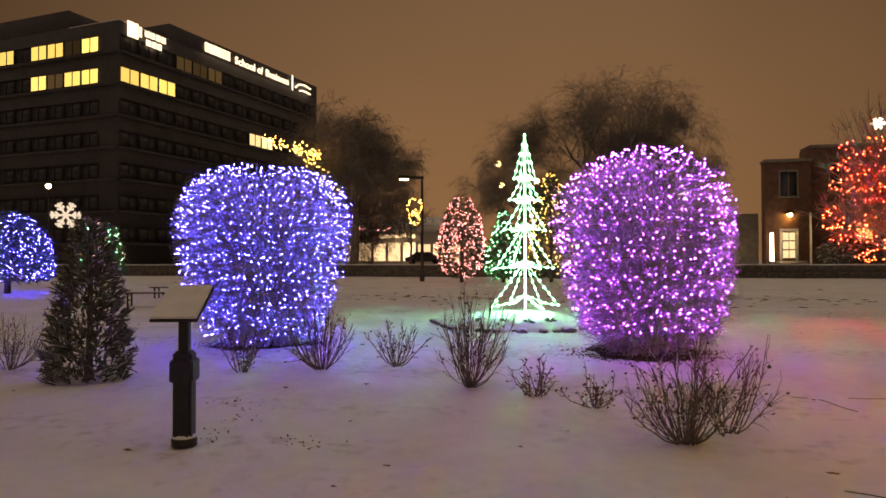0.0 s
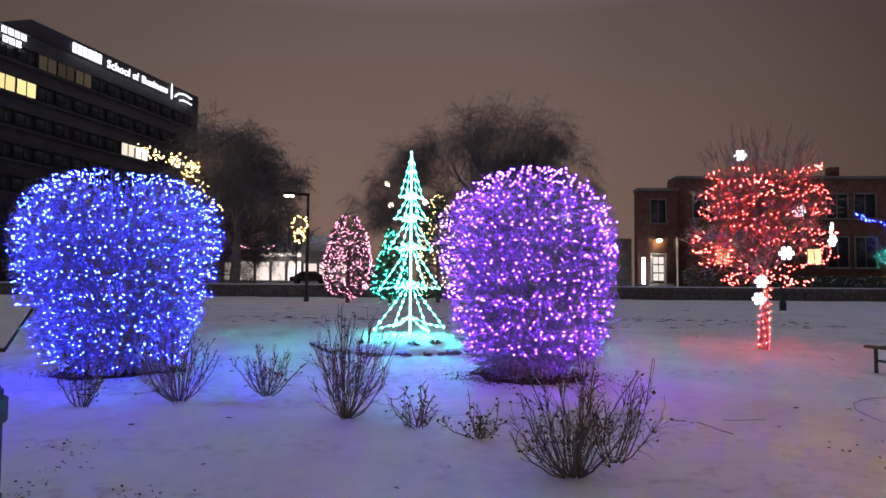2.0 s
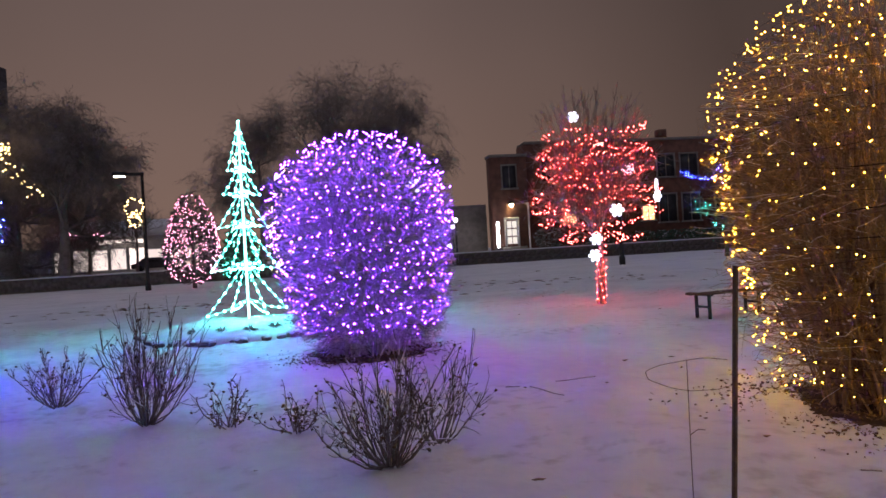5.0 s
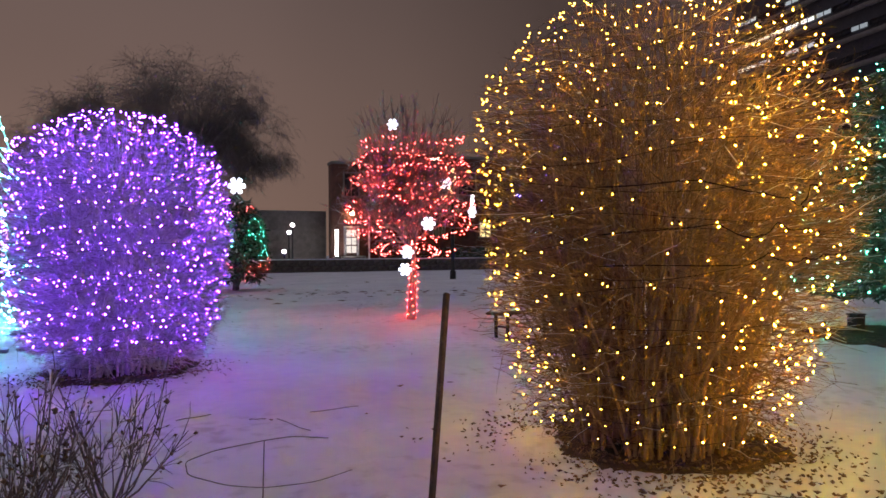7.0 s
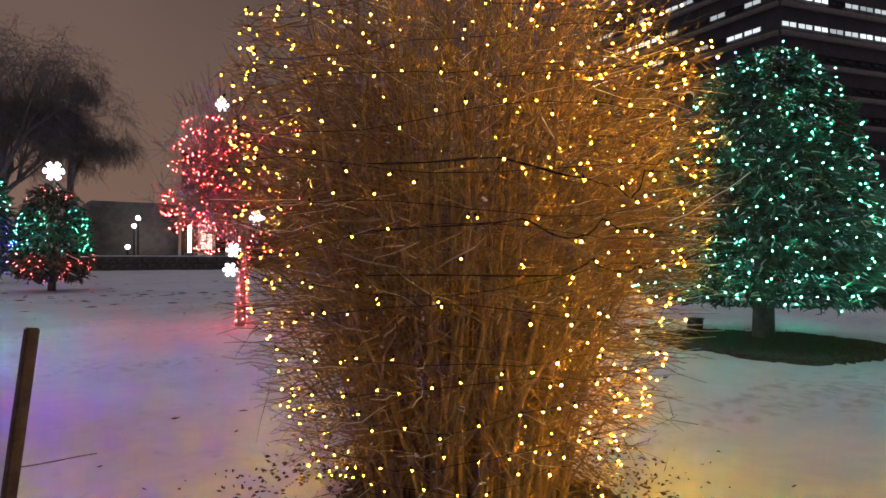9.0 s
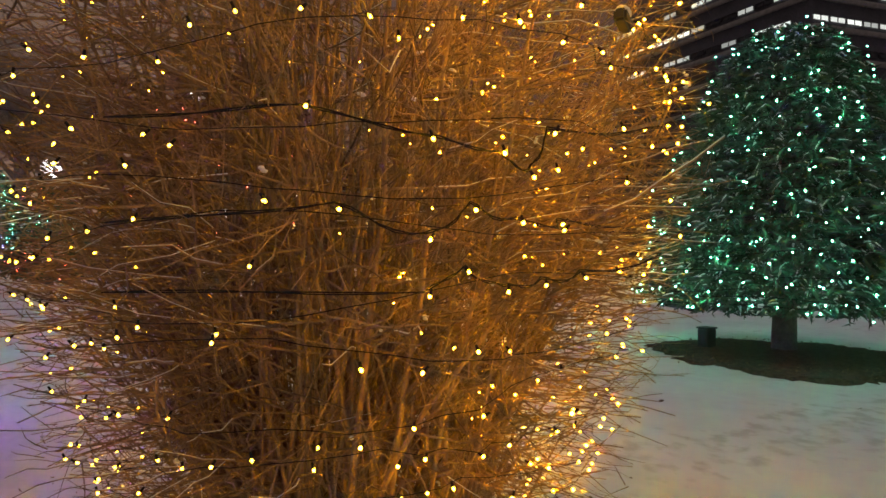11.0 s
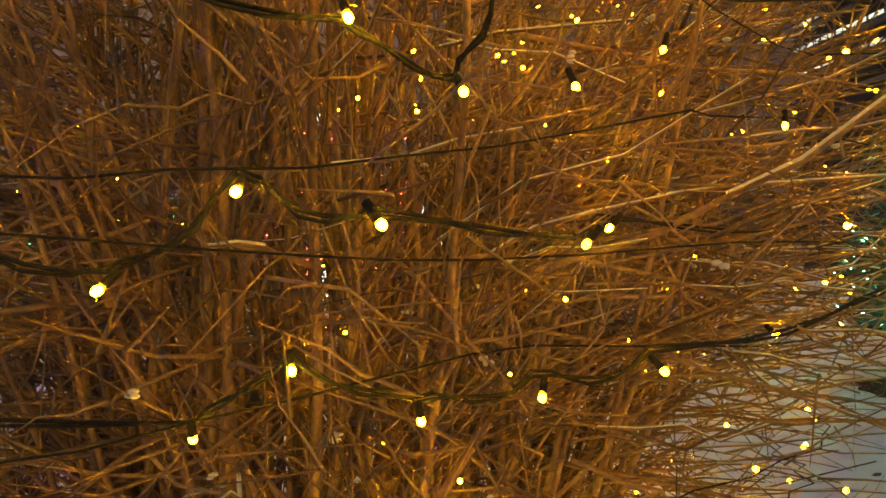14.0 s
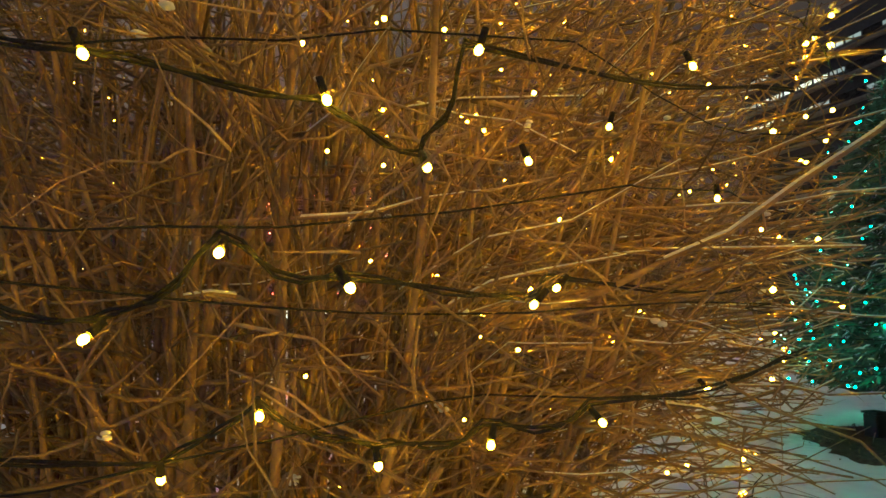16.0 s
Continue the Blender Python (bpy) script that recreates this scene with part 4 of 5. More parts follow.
# bulbs that hang nearest to the path, on their strings
NEAR = np.array([(7.479, 5.046, 1.526), (7.612, 5.029, 1.466), (7.750, 5.018, 1.482), (7.897, 4.997, 1.504), (7.380, 5.098, 1.454), (7.310, 4.981, 1.615),
                 (7.425, 4.934, 1.697), (7.537, 4.870, 1.664), (7.793, 4.986, 1.652), (7.904, 5.115, 1.679), (7.639, 4.947, 1.801), (7.685, 4.911, 1.928),
                 (7.299, 4.953, 1.880), (7.094, 5.092, 1.693), (7.334, 5.057, 1.244), (7.546, 5.088, 1.284), (7.819, 4.975, 1.089), (6.930, 5.343, 1.537),
                 (7.025, 5.162, 1.971), (7.525, 4.938, 1.860), (8.034, 5.159, 1.948), (7.208, 5.189, 1.242)]) - GOLD_AT
gap = np.min(np.linalg.norm(bl[:, None] - NEAR[None], axis=2), axis=1)
front = (bl[:, 1] < -0.9) & (np.abs(bl[:, 2] - 1.55) < 0.5)
bl = bl[(gap > 0.16) & (~front | (np.arange(len(bl)) % 3 == 0))]
v, f = blobs([(0, 0, 0)], 0.0046, (ICO2_V, ICO2_F), (1, 1, 1.25))
sv, sf = lathe([(0.0, 0.026), (0.0042, 0.025), (0.0050, 0.007), (0.0, 0.006)], 6)
BULB = mesh_data("bulb", [(v, f, 0), (sv, sf, 1)], [BULB_GOLD, CABLE], True)
BULB_DIMMED = mesh_data("bulb", [(v, f, 0), (sv, sf, 1)], [BULB_GOLD_DIM, CABLE], True)
az = np.degrees(np.arctan2(bl[:, 1], bl[:, 0])) % 360
dim_side = (az > 130) & (az < 246)  # west bulbs are dimmed to make that flank darker
order = np.argsort(bl[:, 0] + 1.35 * bl[:, 1])
near_, far_ = order[:265], order[265:]
for p in NEAR:
    part("bulb", BULB, BULB_GOLD, gold).matrix_basis = pose(*p, random.uniform(-50, 50), random.uniform(-50, 50), random.uniform(0, 360))
for q in near_:
    part("bulb", BULB_DIMMED if dim_side[q] else BULB, BULB_GOLD, gold).matrix_basis = pose(*bl[q], random.uniform(-50, 50), random.uniform(-50, 50), random.uniform(0, 360))
bulbs_joined("bulbs", bl[far_[~dim_side[far_]]], 0.0055, BULB_GOLD, gold, "glowing warm gold bulbs")
bulbs_joined("bulbs", bl[far_[dim_side[far_]]], 0.0066, BULB_GOLD_DIM, gold, "warm gold bulbs, dimmed to darken the west side")

# a few lit bulbs of the same strings hang deeper among the canes on the south side
deep = np.array([(math.cos(a_) * r_, math.sin(a_) * r_, z_) for a_, r_, z_ in zip(np.radians(rng.uniform(258, 335, 100)), rng.uniform(0.6, 1.15, 100), rng.uniform(0.4, 3.0, 100))])
bulbs_joined("bulbs", deep, 0.0046, BULB_GOLD, gold, "glowing warm gold bulbs among the canes")


def cable_through(points):
    """A drooping twin cable from bulb to bulb."""
    out = []
    for a, b in zip(points[:-1], points[1:]):
        for u in np.linspace(0, 1, 7)[:-1]:
            out.append(a * (1 - u) + b * u + np.array([0.004 * math.sin(9 * u + a[0] * 40), 0.03, 0.006 * math.sin(5 * u + a[2] * 60) - 0.009 * math.sin(math.pi * u) + 0.014]))
    return np.array(out + [points[-1] + np.array([0, 0.03, 0.014])])


ends = [np.array([(-1.15, -0.85, 1.45)]), np.array([(0.75, -1.25, 1.56)])]
rows_ = [np.concatenate([ends[0], NEAR[[4, 0, 1, 2, 3]], ends[1]]), np.concatenate([ends[0] + (0, 0, 0.2), NEAR[[13, 5, 6, 7, 8, 9]], ends[1] + (0, 0.15, 0.12)]),
         np.concatenate([ends[0] + (0, 0, 0.5), NEAR[[18, 12, 19, 10, 11]], ends[1] + (0, 0, 0.5)])]
for r_ in rows_:
    c1 = cable_through(r_)
    c2 = c1 + np.array([0.0, 0.002, 0.007]) * np.sin(np.arange(len(c1)) * 1.1)[:, None]
    part("light_cable", [tubes(c1[None], np.full((1, len(c1)), 0.0025), 6), tubes(c2[None], np.full((1, len(c2)), 0.0023), 6)], CABLE, gold, "dark green twin light-string cable", smooth=True)
# the plug joint where two strings meet, capped with snow
plug = part("plug", bevelled(-0.05, 0.05, -0.02, 0.02, -0.02, 0.02, 0.008), BLACK_METAL, gold, "black cable plug with snow on it")
plug.matrix_basis = pose(*(np.array([7.938, 4.889, 2.299]) - GOLD_AT), 0, 8, 30)
part("snow", [blobs([(0, 0, 0.025)], 0.03, (ICO2_V, ICO2_F), (1.5, 0.8, 0.5))], SNOW_CLEAN, plug, smooth=True)
# snow that lies along the flatter branches, and in crotches
flat = np.abs(unit(GB[:, -1] - GB[:, 0])[:, 2]) < 0.35
j = np.where(flat & ((np.arange(len(GB)) % 6 == 0) | ((GB[:, 2, 2] > 2.3) & (np.arange(len(GB)) % 2 == 0))))[0]
part("snow_on_branches", [tubes(GB[j][:, 2:] + np.array([0, 0, 1]) * (GBR[j][:, 2:] * 0.8)[..., None], GBR[j][:, 2:] * 0.85, 4)], SNOW_CLEAN, gold, "thin snow on the branches", kind="stuff", smooth=True)
j = np.repeat(rng.integers(0, len(GT), 330), 3)
part("snow_clumps", [blobs(GT[j, 1] + np.array([0, 0, 0.004]) + rng.normal(0, 0.0042, (990, 3)), 0.0058 * rng.uniform(0.5, 1.6, 990), (ICO2_V, ICO2_F), (1.3, 1.0, 0.7))], SNOW_CLEAN, gold, "small clumps of snow caught in the twigs", kind="stuff", smooth=True)


# long level shoots that stand out of the shrub's flanks, snow lying along them
n = 230
flank = np.radians(np.where(rng.uniform(0, 1, n) < 0.62, rng.uniform(282, 352, n), rng.uniform(150, 222, n)))
zf = rng.uniform(0.45, 1.0, n) + rng.uniform(0, 1.1, n)
rf = np.interp(zf, GOLD_Z, GOLD_R)
s_ = np.linspace(0, 1, 8)
tf = flank + rng.normal(0, 0.22, n)
reach = rf * rng.uniform(0.55, 0.8, n)
length = rf - reach + rng.uniform(0.0, 0.24, n)
base = np.stack([reach * np.cos(flank), reach * np.sin(flank), zf], -1)
dirn = np.stack([np.cos(tf), np.sin(tf), rng.normal(0.02, 0.10, n)], -1)
shoots = base[:, None] + dirn[:, None] * (length[:, None] * s_)[..., None] + np.cumsum(rng.normal(0, 0.016, (n, 8, 3)), 1) * s_[None, :, None]
shoot_r = (0.0042 * rng.uniform(0.6, 1.15, n))[:, None] * (1 - 0.55 * s_)
for k in range(n):
    part("shoot", [tubes(shoots[k:k + 1], shoot_r[k:k + 1], 5)], BARK_TAN, gold, smooth=True)
j = np.where(rng.uniform(0, 1, n) < 0.6)[0]
part("snow", [tubes(shoots[j][:, 3:] + np.array([0, 0, 1]) * (shoot_r[j][:, 3:] * 0.9)[..., None], shoot_r[j][:, 3:] * 0.8, 4)], SNOW_CLEAN, gold, "thin snow on the level shoots", kind="stuff", smooth=True)


# one long snowy branch reaches out of the outline
P0 = np.array([7.9, 5.35, 1.62]) - GOLD_AT
P1 = np.array([8.366, 4.832, 1.977]) - GOLD_AT
s_ = np.linspace(0, 1, 8)[:, None]
stray = P0 * (1 - s_) + P1 * s_ + np.array([0.03, 0.02, -0.05]) * np.sin(np.pi * s_) + 0.006 * np.sin(s_ * 19)
part("stray_branch", [tubes(stray[None], (0.0075 * (1 - 0.6 * s_)).T, 6)], BARK_TAN, gold, "long branch reaching out of the shrub", smooth=True)
part("snow", [tubes(stray[None, 3:] + (0, 0, 0.004), (0.006 * (1 - 0.5 * s_[3:])).T, 6)], SNOW_CLEAN, gold, "snow on the long branch", smooth=True)


def litter(place, r0, r1, count, seed, label, disc=True, hole=0.0):
    """Mulch and dead leaves under a plant, showing through the snow."""
    rng = np.random.default_rng(seed)
    ob = thing("mulch_bed", place, label, "mulch")
    n = 144
    a = np.arange(n) * 2 * np.pi / n
    rr = r0 * (1 + rng.normal(0, 0.025, n)) * (1 + 0.06 * np.sin(3 * a + seed) + 0.05 * np.sin(7 * a))
    v = np.concatenate([np.stack([rr * np.cos(a), rr * np.sin(a), np.full(n, -0.06)], -1), np.stack([rr * 0.93 * np.cos(a), rr * 0.93 * np.sin(a), np.full(n, 0.03)], -1), [(0, 0, 0.06)]])
    i = np.arange(n)
    part("bed", [(v, np.stack([i, np.roll(i, -1), n + np.roll(i, -1), n + i], -1)), (v, np.stack([n + i, n + np.roll(i, -1), np.full(n, 2 * n)], -1))], MULCH, ob)
    r = r0 * 0.75 + (r1 - r0 * 0.75) * np.abs(rng.normal(0, 0.33, count))
    th = rng.uniform(0, 2 * np.pi, count)
    p = np.stack([r * np.cos(th), r * np.sin(th), np.where(r < r0 * 0.95, 0.06, 0.022)], -1)
    g = blobs(np.zeros((count, 3)), 0.017 * rng.uniform(0.4, 1.3, count), (OCTA_V, OCTA_F), (1.2, 0.8, 0.2))
    v = g[0].reshape(count, 6, 3)
    ca, sa = np.cos(th * 7), np.sin(th * 7)
    v = np.stack([v[..., 0] * ca[:, None] - v[..., 1] * sa[:, None], v[..., 0] * sa[:, None] + v[..., 1] * ca[:, None], v[..., 2] + rng.normal(0, 0.006, (count, 6))], -1) + p[:, None]
    part("dead_leaves", [(v.reshape(-1, 3), g[1])], LEAF, ob, "scattered brown dead leaves", kind="stuff")
    return ob


litter((7.73, 6.40, 0), 0.92, 2.1, 2500, 4, "dark mulch and dead leaves under the gold shrub")
litter((3.50, 11.9, 0), 0.98, 1.7, 1600, 6, "dark mulch and dead leaves under the purple shrub")
litter((-3.32, 11.64, 0), 1.0, 1.6, 900, 7, "dark mulch under the blue shrub")

# ---- the green spruce ----
SPRUCE_Z = [0.70, 0.80, 1.06, 1.77, 2.65, 3.53, 4.24, 4.77, 5.12, 5.30]
SPRUCE_R = [1.5, 2.08, 2.21, 2.08, 1.81, 1.59, 1.28, 0.97, 0.71, 0.31]
spruce, rng = conifer("spruce_tree", (16.9, 9.6, 0), SPRUCE_Z, SPRUCE_R, 11, 12500, 0.024, NEEDLES, "dense dark green spruce covered in teal-green lights", "tree", "", 0.16, -0.05, 0.30, 0.25)
cab, bl = string_rows(rng, SPRUCE_Z, SPRUCE_R, 11, 0.26, 0.26, 0.05, 0.0)
bl = bl + rng.normal(0, 0.07, bl.shape)
bl = bl[rng.uniform(0, 1, len(bl)) < np.where(bl[:, 2] < 2.2, 0.95, 0.55)]
part("light_cable", [tubes(cab, np.full(cab.shape[:2], 0.006), 3)], CABLE, spruce, "dark light-string cable")
bulbs_front(bl, 0.0122, BULB_GREEN, spruce, "glowing teal-green bulbs")
litter((16.45, 9.33, 0), 2.0, 2.2, 300, 9, "bare dark mulch ring under the spruce")
util = thing("utility_box", (16.06, 10.45, 0), "small dark electrical box standing in the snow", "utility box")
part("case", bevelled(-0.12, 0.12, -0.1, 0.1, 0, 0.34, 0.012), BLACK_METAL, util)
part("lid", bevelled(-0.14, 0.14, -0.12, 0.12, 0.342, 0.37, 0.01), BLACK_METAL, util)


# ---- the red tree ----
red, rng, ends_ = bare_tree("maple_tree", (9.42, 16.66, 0), 17, 3.0, 1.6, (17, 8, 7, 5), BARK_RED, "small bare maple wound with red lights, hung with white snowflakes", 0.10, fork=0.66, up=0.42, thick=1.3)
RED_Z = [1.35, 1.65, 2.0, 2.4, 2.9, 3.4, 3.9, 4.4, 4.6]
RED_R = [0.5, 1.0, 1.36, 1.52, 1.48, 1.38, 1.28, 1.16, 0.9]
rb = []
for k in range(72):
    z = 1.5 + 2.8 * (k // 9 + 0.5 + rng.uniform(-0.22, 0.22)) / 8
    a0, n = (k % 9) * 0.7 + rng.uniform(-0.2, 0.2), rng.integers(6, 10)
    a = a0 + np.arange(n) * rng.uniform(0.085, 0.14)
    zz = z + 0.08 * np.sin(a * 2 + k // 9 * 2.1) + rng.normal(0, 0.035, n)
    r = np.interp(zz, RED_Z, RED_R) * (rng.uniform(0.5, 0.9) if k % 4 == 0 else rng.uniform(0.92, 1.03)) + rng.normal(0, 0.05, n)
    rb.append(np.stack([r * np.cos(a), r * np.sin(a), zz], -1))
strings = [np.stack([np.interp(np.linspace(0, len(q) - 1, 12), np.arange(len(q)), q[:, c]) for c in range(3)], -1) for q in rb]
part("light_cable", [tubes(np.array(strings), np.full((len(strings), 12), 0.004), 3)], CABLE, red, "dark light-string cable", kind="stuff")
a = np.linspace(0, 9 * 2 * np.pi, 48)
tz = np.linspace(0.03, 1.6, 48)
rb.append(np.stack([0.125 * np.cos(a) + 0.02 * 3.2 * np.sin(2.5 * tz / 2.3), 0.125 * np.sin(a) + 0.015 * 3.2 * np.sin(3.3 * tz / 2.3 + 1), tz], -1))
tips = ends_[2].reshape(-1, 3)
tips = tips[(tips[:, 2] > 1.7) & (tips[:, 2] < 4.35)]
tips = tips[np.hypot(tips[:, 0], tips[:, 1]) < np.interp(tips[:, 2], RED_Z, RED_R) * 1.05]
rb.append(tips[rng.integers(0, len(tips), 90)])
# the unlit top of the crown: fine upright branches above the strings
n = 64
s_ = np.linspace(0, 1, 7)
th, r1, z1 = rng.uniform(0, 2 * np.pi, n), 1.3 * np.sqrt(rng.uniform(0, 1, n)), rng.uniform(4.4, 5.5, n)
z1 -= 0.55 * (r1 / 1.3) ** 2
z0 = rng.uniform(1.9, 2.9, n)
up_ = np.stack([(0.05 + r1[:, None] * s_ ** 0.8) * np.cos(th)[:, None], (0.05 + r1[:, None] * s_ ** 0.8) * np.sin(th)[:, None], z0[:, None] + (z1 - z0)[:, None] * s_], -1) + np.cumsum(rng.normal(0, 0.03, (n, 7, 3)), 1) * s_[None, :, None]
for k in range(n):
    part("branch", [tubes(up_[k:k + 1], (0.013 * (1 - 0.7 * s_))[None], 4)], BARK_RED, red, smooth=True)
j, u = rng.integers(0, n, 1700), rng.integers(2, 6, 1700)
d = unit(up_[j, u + 1] - up_[j, u] + rng.normal(0, 0.2, (1700, 3)) + (0, 0, 0.05))
tw = up_[j, u][:, None] + d[:, None] * (rng.uniform(0.2, 0.6, 1700)[:, None] * np.linspace(0, 1, 4))[..., None]
part("twigs", [tubes(tw, np.full((1700, 4), 0.004) * (1, 0.9, 0.7, 0.4), 3)], BARK_RED, red, kind="stuff")
bulbs_joined("bulbs", np.concatenate(rb), 0.0108, BULB_RED, red, "glowing red bulbs")
for x, y, z, r, t_ in ((9.12, 17.1, 4.68, 0.14, -22), (10.48, 17.04, 3.31, 0.15, -25), (9.25, 15.14, 2.2, 0.145, -22), (9.0, 15.78, 1.59, 0.14, -20), (8.93, 15.75, 1.21, 0.14, -28),
                       (10.85, 16.3, 2.55, 0.14, 25), (11.0, 16.6, 2.86, 0.14, 50)):
    snowflake((x, y, z), r, t_)
    hook = np.array([[(x, y, z + r), (x + 0.02, y, z + r + 0.25), (x * 0.9 + 0.94, y * 0.9 + 1.666, z + 0.35)]])
    if z > 4.5:  # this one stands above the crown on its wire
        hook = np.array([[(x, y, z - r * 0.5), (9.3, 16.9, 4.1), (9.44, 16.7, 3.3)]])
    tagged(part("hanging_wire", [tubes(hook, np.full((1, 3), 0.006), 3)], CABLE), "thin dark wire that holds a snowflake", "wire")


# ---- the rope-light tree on its stone mound ----
def rope_tree():
    ob = thing("rope_light_tree", (1.09, 16.62, 0), "tall wire-frame Christmas tree outlined in teal rope light", "ornament")
    part("pole", [tubes(np.array([[(0, 0, 0.25), (0, 0, 4.65)]]), np.array([[0.026, 0.022]]), 8)], POLE_TEAL, ob, "rope-lit centre pole")
    tiers = ((4.67, 0.30, 3.57, 3.76), (3.76, 0.42, 3.04, 3.22), (3.22, 0.57, 2.31, 2.53), (2.53, 0.79, 1.37, 1.59), (1.59, 0.92, 0.43, 0.74))
    s = np.linspace(0, 1, 9)
    for i, (zt, r, zb, zn) in enumerate(tiers):
        paths, places = [], []
        for k in range(4):
            a = k * math.pi / 2 + 0.55
            d = np.array([math.cos(a), math.sin(a)])
            out = np.stack([d[0] * r * s, d[1] * r * s, zt + (zb - zt) * s ** 0.9], -1)
            back = np.stack([d[0] * r * (1 - s), d[1] * r * (1 - s), zb + (zn - zb) * s - 0.06 * np.sin(np.pi * s)], -1)
            paths += [out, back]
            n = max(5, int(np.hypot(r, zt - zb) / 0.17))
            u = np.linspace(0, 1, n)
            places.append(np.stack([np.interp(u, s, out[:, c]) for c in range(3)], -1))
            n = max(4, int(r / 0.15))
            u = np.linspace(0, 1, n)
            places.append(np.stack([np.interp(u, s, back[:, c]) for c in range(3)], -1))
        fr = part("tier", [tubes(np.array(paths), np.full((8, 9), 0.007), 5)], ROPE_TEAL, ob, "one tier of glowing rope-light arms")
        part("bulbs", [blobs(np.concatenate(places), 0.021, (ICO_V, ICO_F))], BULB_TEAL, fr, kind="stuff")
    part("base_spike", [tubes(np.array([[(0, 0, 0), (0, 0, 0.3)]]), np.array([[0.05, 0.05]]), 8)], BLACK_METAL, ob)


rope_tree()
rng = np.random.default_rng(31)
n = 40
a = np.arange(n) * 2 * np.pi / n
rings = []
for k, (r, z) in enumerate(((2.0, -0.05), (1.9, 0.10), (1.5, 0.20), (0.9, 0.27), (0.3, 0.30))):
    rr = r * (1 + 0.05 * np.sin(4 * a + k) + 0.04 * rng.normal(0, 1, n))
    rings.append(np.stack([rr * np.cos(a), rr * np.sin(a), np.full(n, z) + rng.normal(0, 0.012, n)], -1))
rings.append(np.zeros((n, 3)) + (0, 0, 0.3))
i = np.arange(6 * n).reshape(6, n)
mound = part("snow_mound", [(np.concatenate(rings), np.stack([i[:-1], np.roll(i[:-1], -1, 1), np.roll(i[1:], -1, 1), i[1:]], -1).reshape(-1, 4))], SNOW_CLEAN, smooth=True)
mound.matrix_basis = pose(1.0, 16.5, 0)
tagged(mound, "low round snow-covered mound under the rope-light tree", "mound", kind="structure")
for k in range(44):
    b = k * 2 * math.pi / 44 + rng.uniform(-0.05, 0.05)
    s = rng.uniform(0.07, 0.14)
    v = ICO2_V * s * np.array([1.3, 1.0, 0.7]) * (1 + 0.16 * np.sin(ICO2_V @ rng.normal(0, 3, 3))[:, None])
    o = part("edging_rock", [(v, ICO2_F)], ROCK)
    rr = 2.02 + rng.normal(0, 0.06)
    o.matrix_basis = pose(1.0 + rr * math.cos(b), 16.5 + rr * math.sin(b), 0.05, 0, 0, rng.uniform(0, 360))
    tagged(o, "grey fieldstone edging the snow mound", "rock", "rocks round the mound")
    part("snow", [(v * np.array([1.0, 1.0, 0.6]) + (0, 0, s * 0.34), ICO2_F)], SNOW_CLEAN, o, "cap of snow", smooth=True)
for x, y in ((0.75, 15.1), (1.3, 15.0), (1.75, 15.3), (0.2, 15.3)):
    o = thing("bedding_plant", (x, y, 0.17), "frost-killed low bedding plant in the mound", "plant", "dead plants on the mound")
    L = unit(rng.normal(0, 1, (26, 3)) * (1, 1, 0.4) + (0, 0, 0.5))
    P = np.stack([L * 0.02, L * 0.1, L * 0.17 - (0, 0, 0.03)], 1)
    part("stems", [tubes(P, np.full((26, 3), 0.009) * (1, 1.4, 0.3), 4)], NEEDLES_FROST, o, kind="stuff")

# ---- garden shrubs near the path ----
small_shrub((3.32, 6.34, 0), 51, 0.88, 1.15, 52, "leafless garden shrub with curved canes and dead flower heads", 0.3)
small_shrub((3.75, 6.75, 0), 52, 0.92, 0.8, 18, "leafless garden shrub with curved canes and dead flower heads", 0.4)
small_shrub((1.09, 8.44, 0), 53, 1.3, 1.25, 46, "leafless twiggy garden shrub in the snow", 0.3)
small_shrub((1.94, 7.98, 0), 54, 0.46, 0.3, 16, "tiny leafless shrub in the snow", 0.6)
small_shrub((2.59, 7.57, 0), 55, 0.36, 0.55, 14, "low spreading dead shrub in the snow", 0.9)
small_shrub((-0.23, 9.75, 0), 56, 0.66, 0.7, 26, "small leafless shrub in the snow", 0.4)
small_shrub((-1.19, 9.25, 0), 57, 1.0, 1.2, 40, "leafless twiggy garden shrub in the snow", 0.3)
small_shrub((-2.19, 8.81, 0), 58, 0.55, 0.45, 20, "small frosted dead shrub in the snow", 0.9)
small_shrub((-5.61, 8.38, 0), 59, 0.85, 1.0, 26, "leafless twiggy garden shrub in the snow", 0.3)
small_shrub((4.15, 3.78, 0), 60, 0.66, 0.4, 8, "few thin dead stalks in the snow", 0.6)
# a tall dead stalk, its top bent over into a loop
bent = thing("dead_stalk", (4.26, 3.82, 0), "tall thin dead stalk with a bent looping top", "plant")


def fine_stem(name, points, r0, r1):
    P = np.array(points, float)
    k = np.linspace(0, len(P) - 1, 6 * len(P))
    q = np.stack([np.interp(k, np.arange(len(P)), P[:, c]) for c in range(3)], -1)
    q[1:-1] = (q[:-2] + q[1:-1] + q[2:]) / 3
    part(name, [tubes(q[None], np.linspace(r0, r1, len(q))[None], 5)], BARK_GREY, bent, smooth=True)


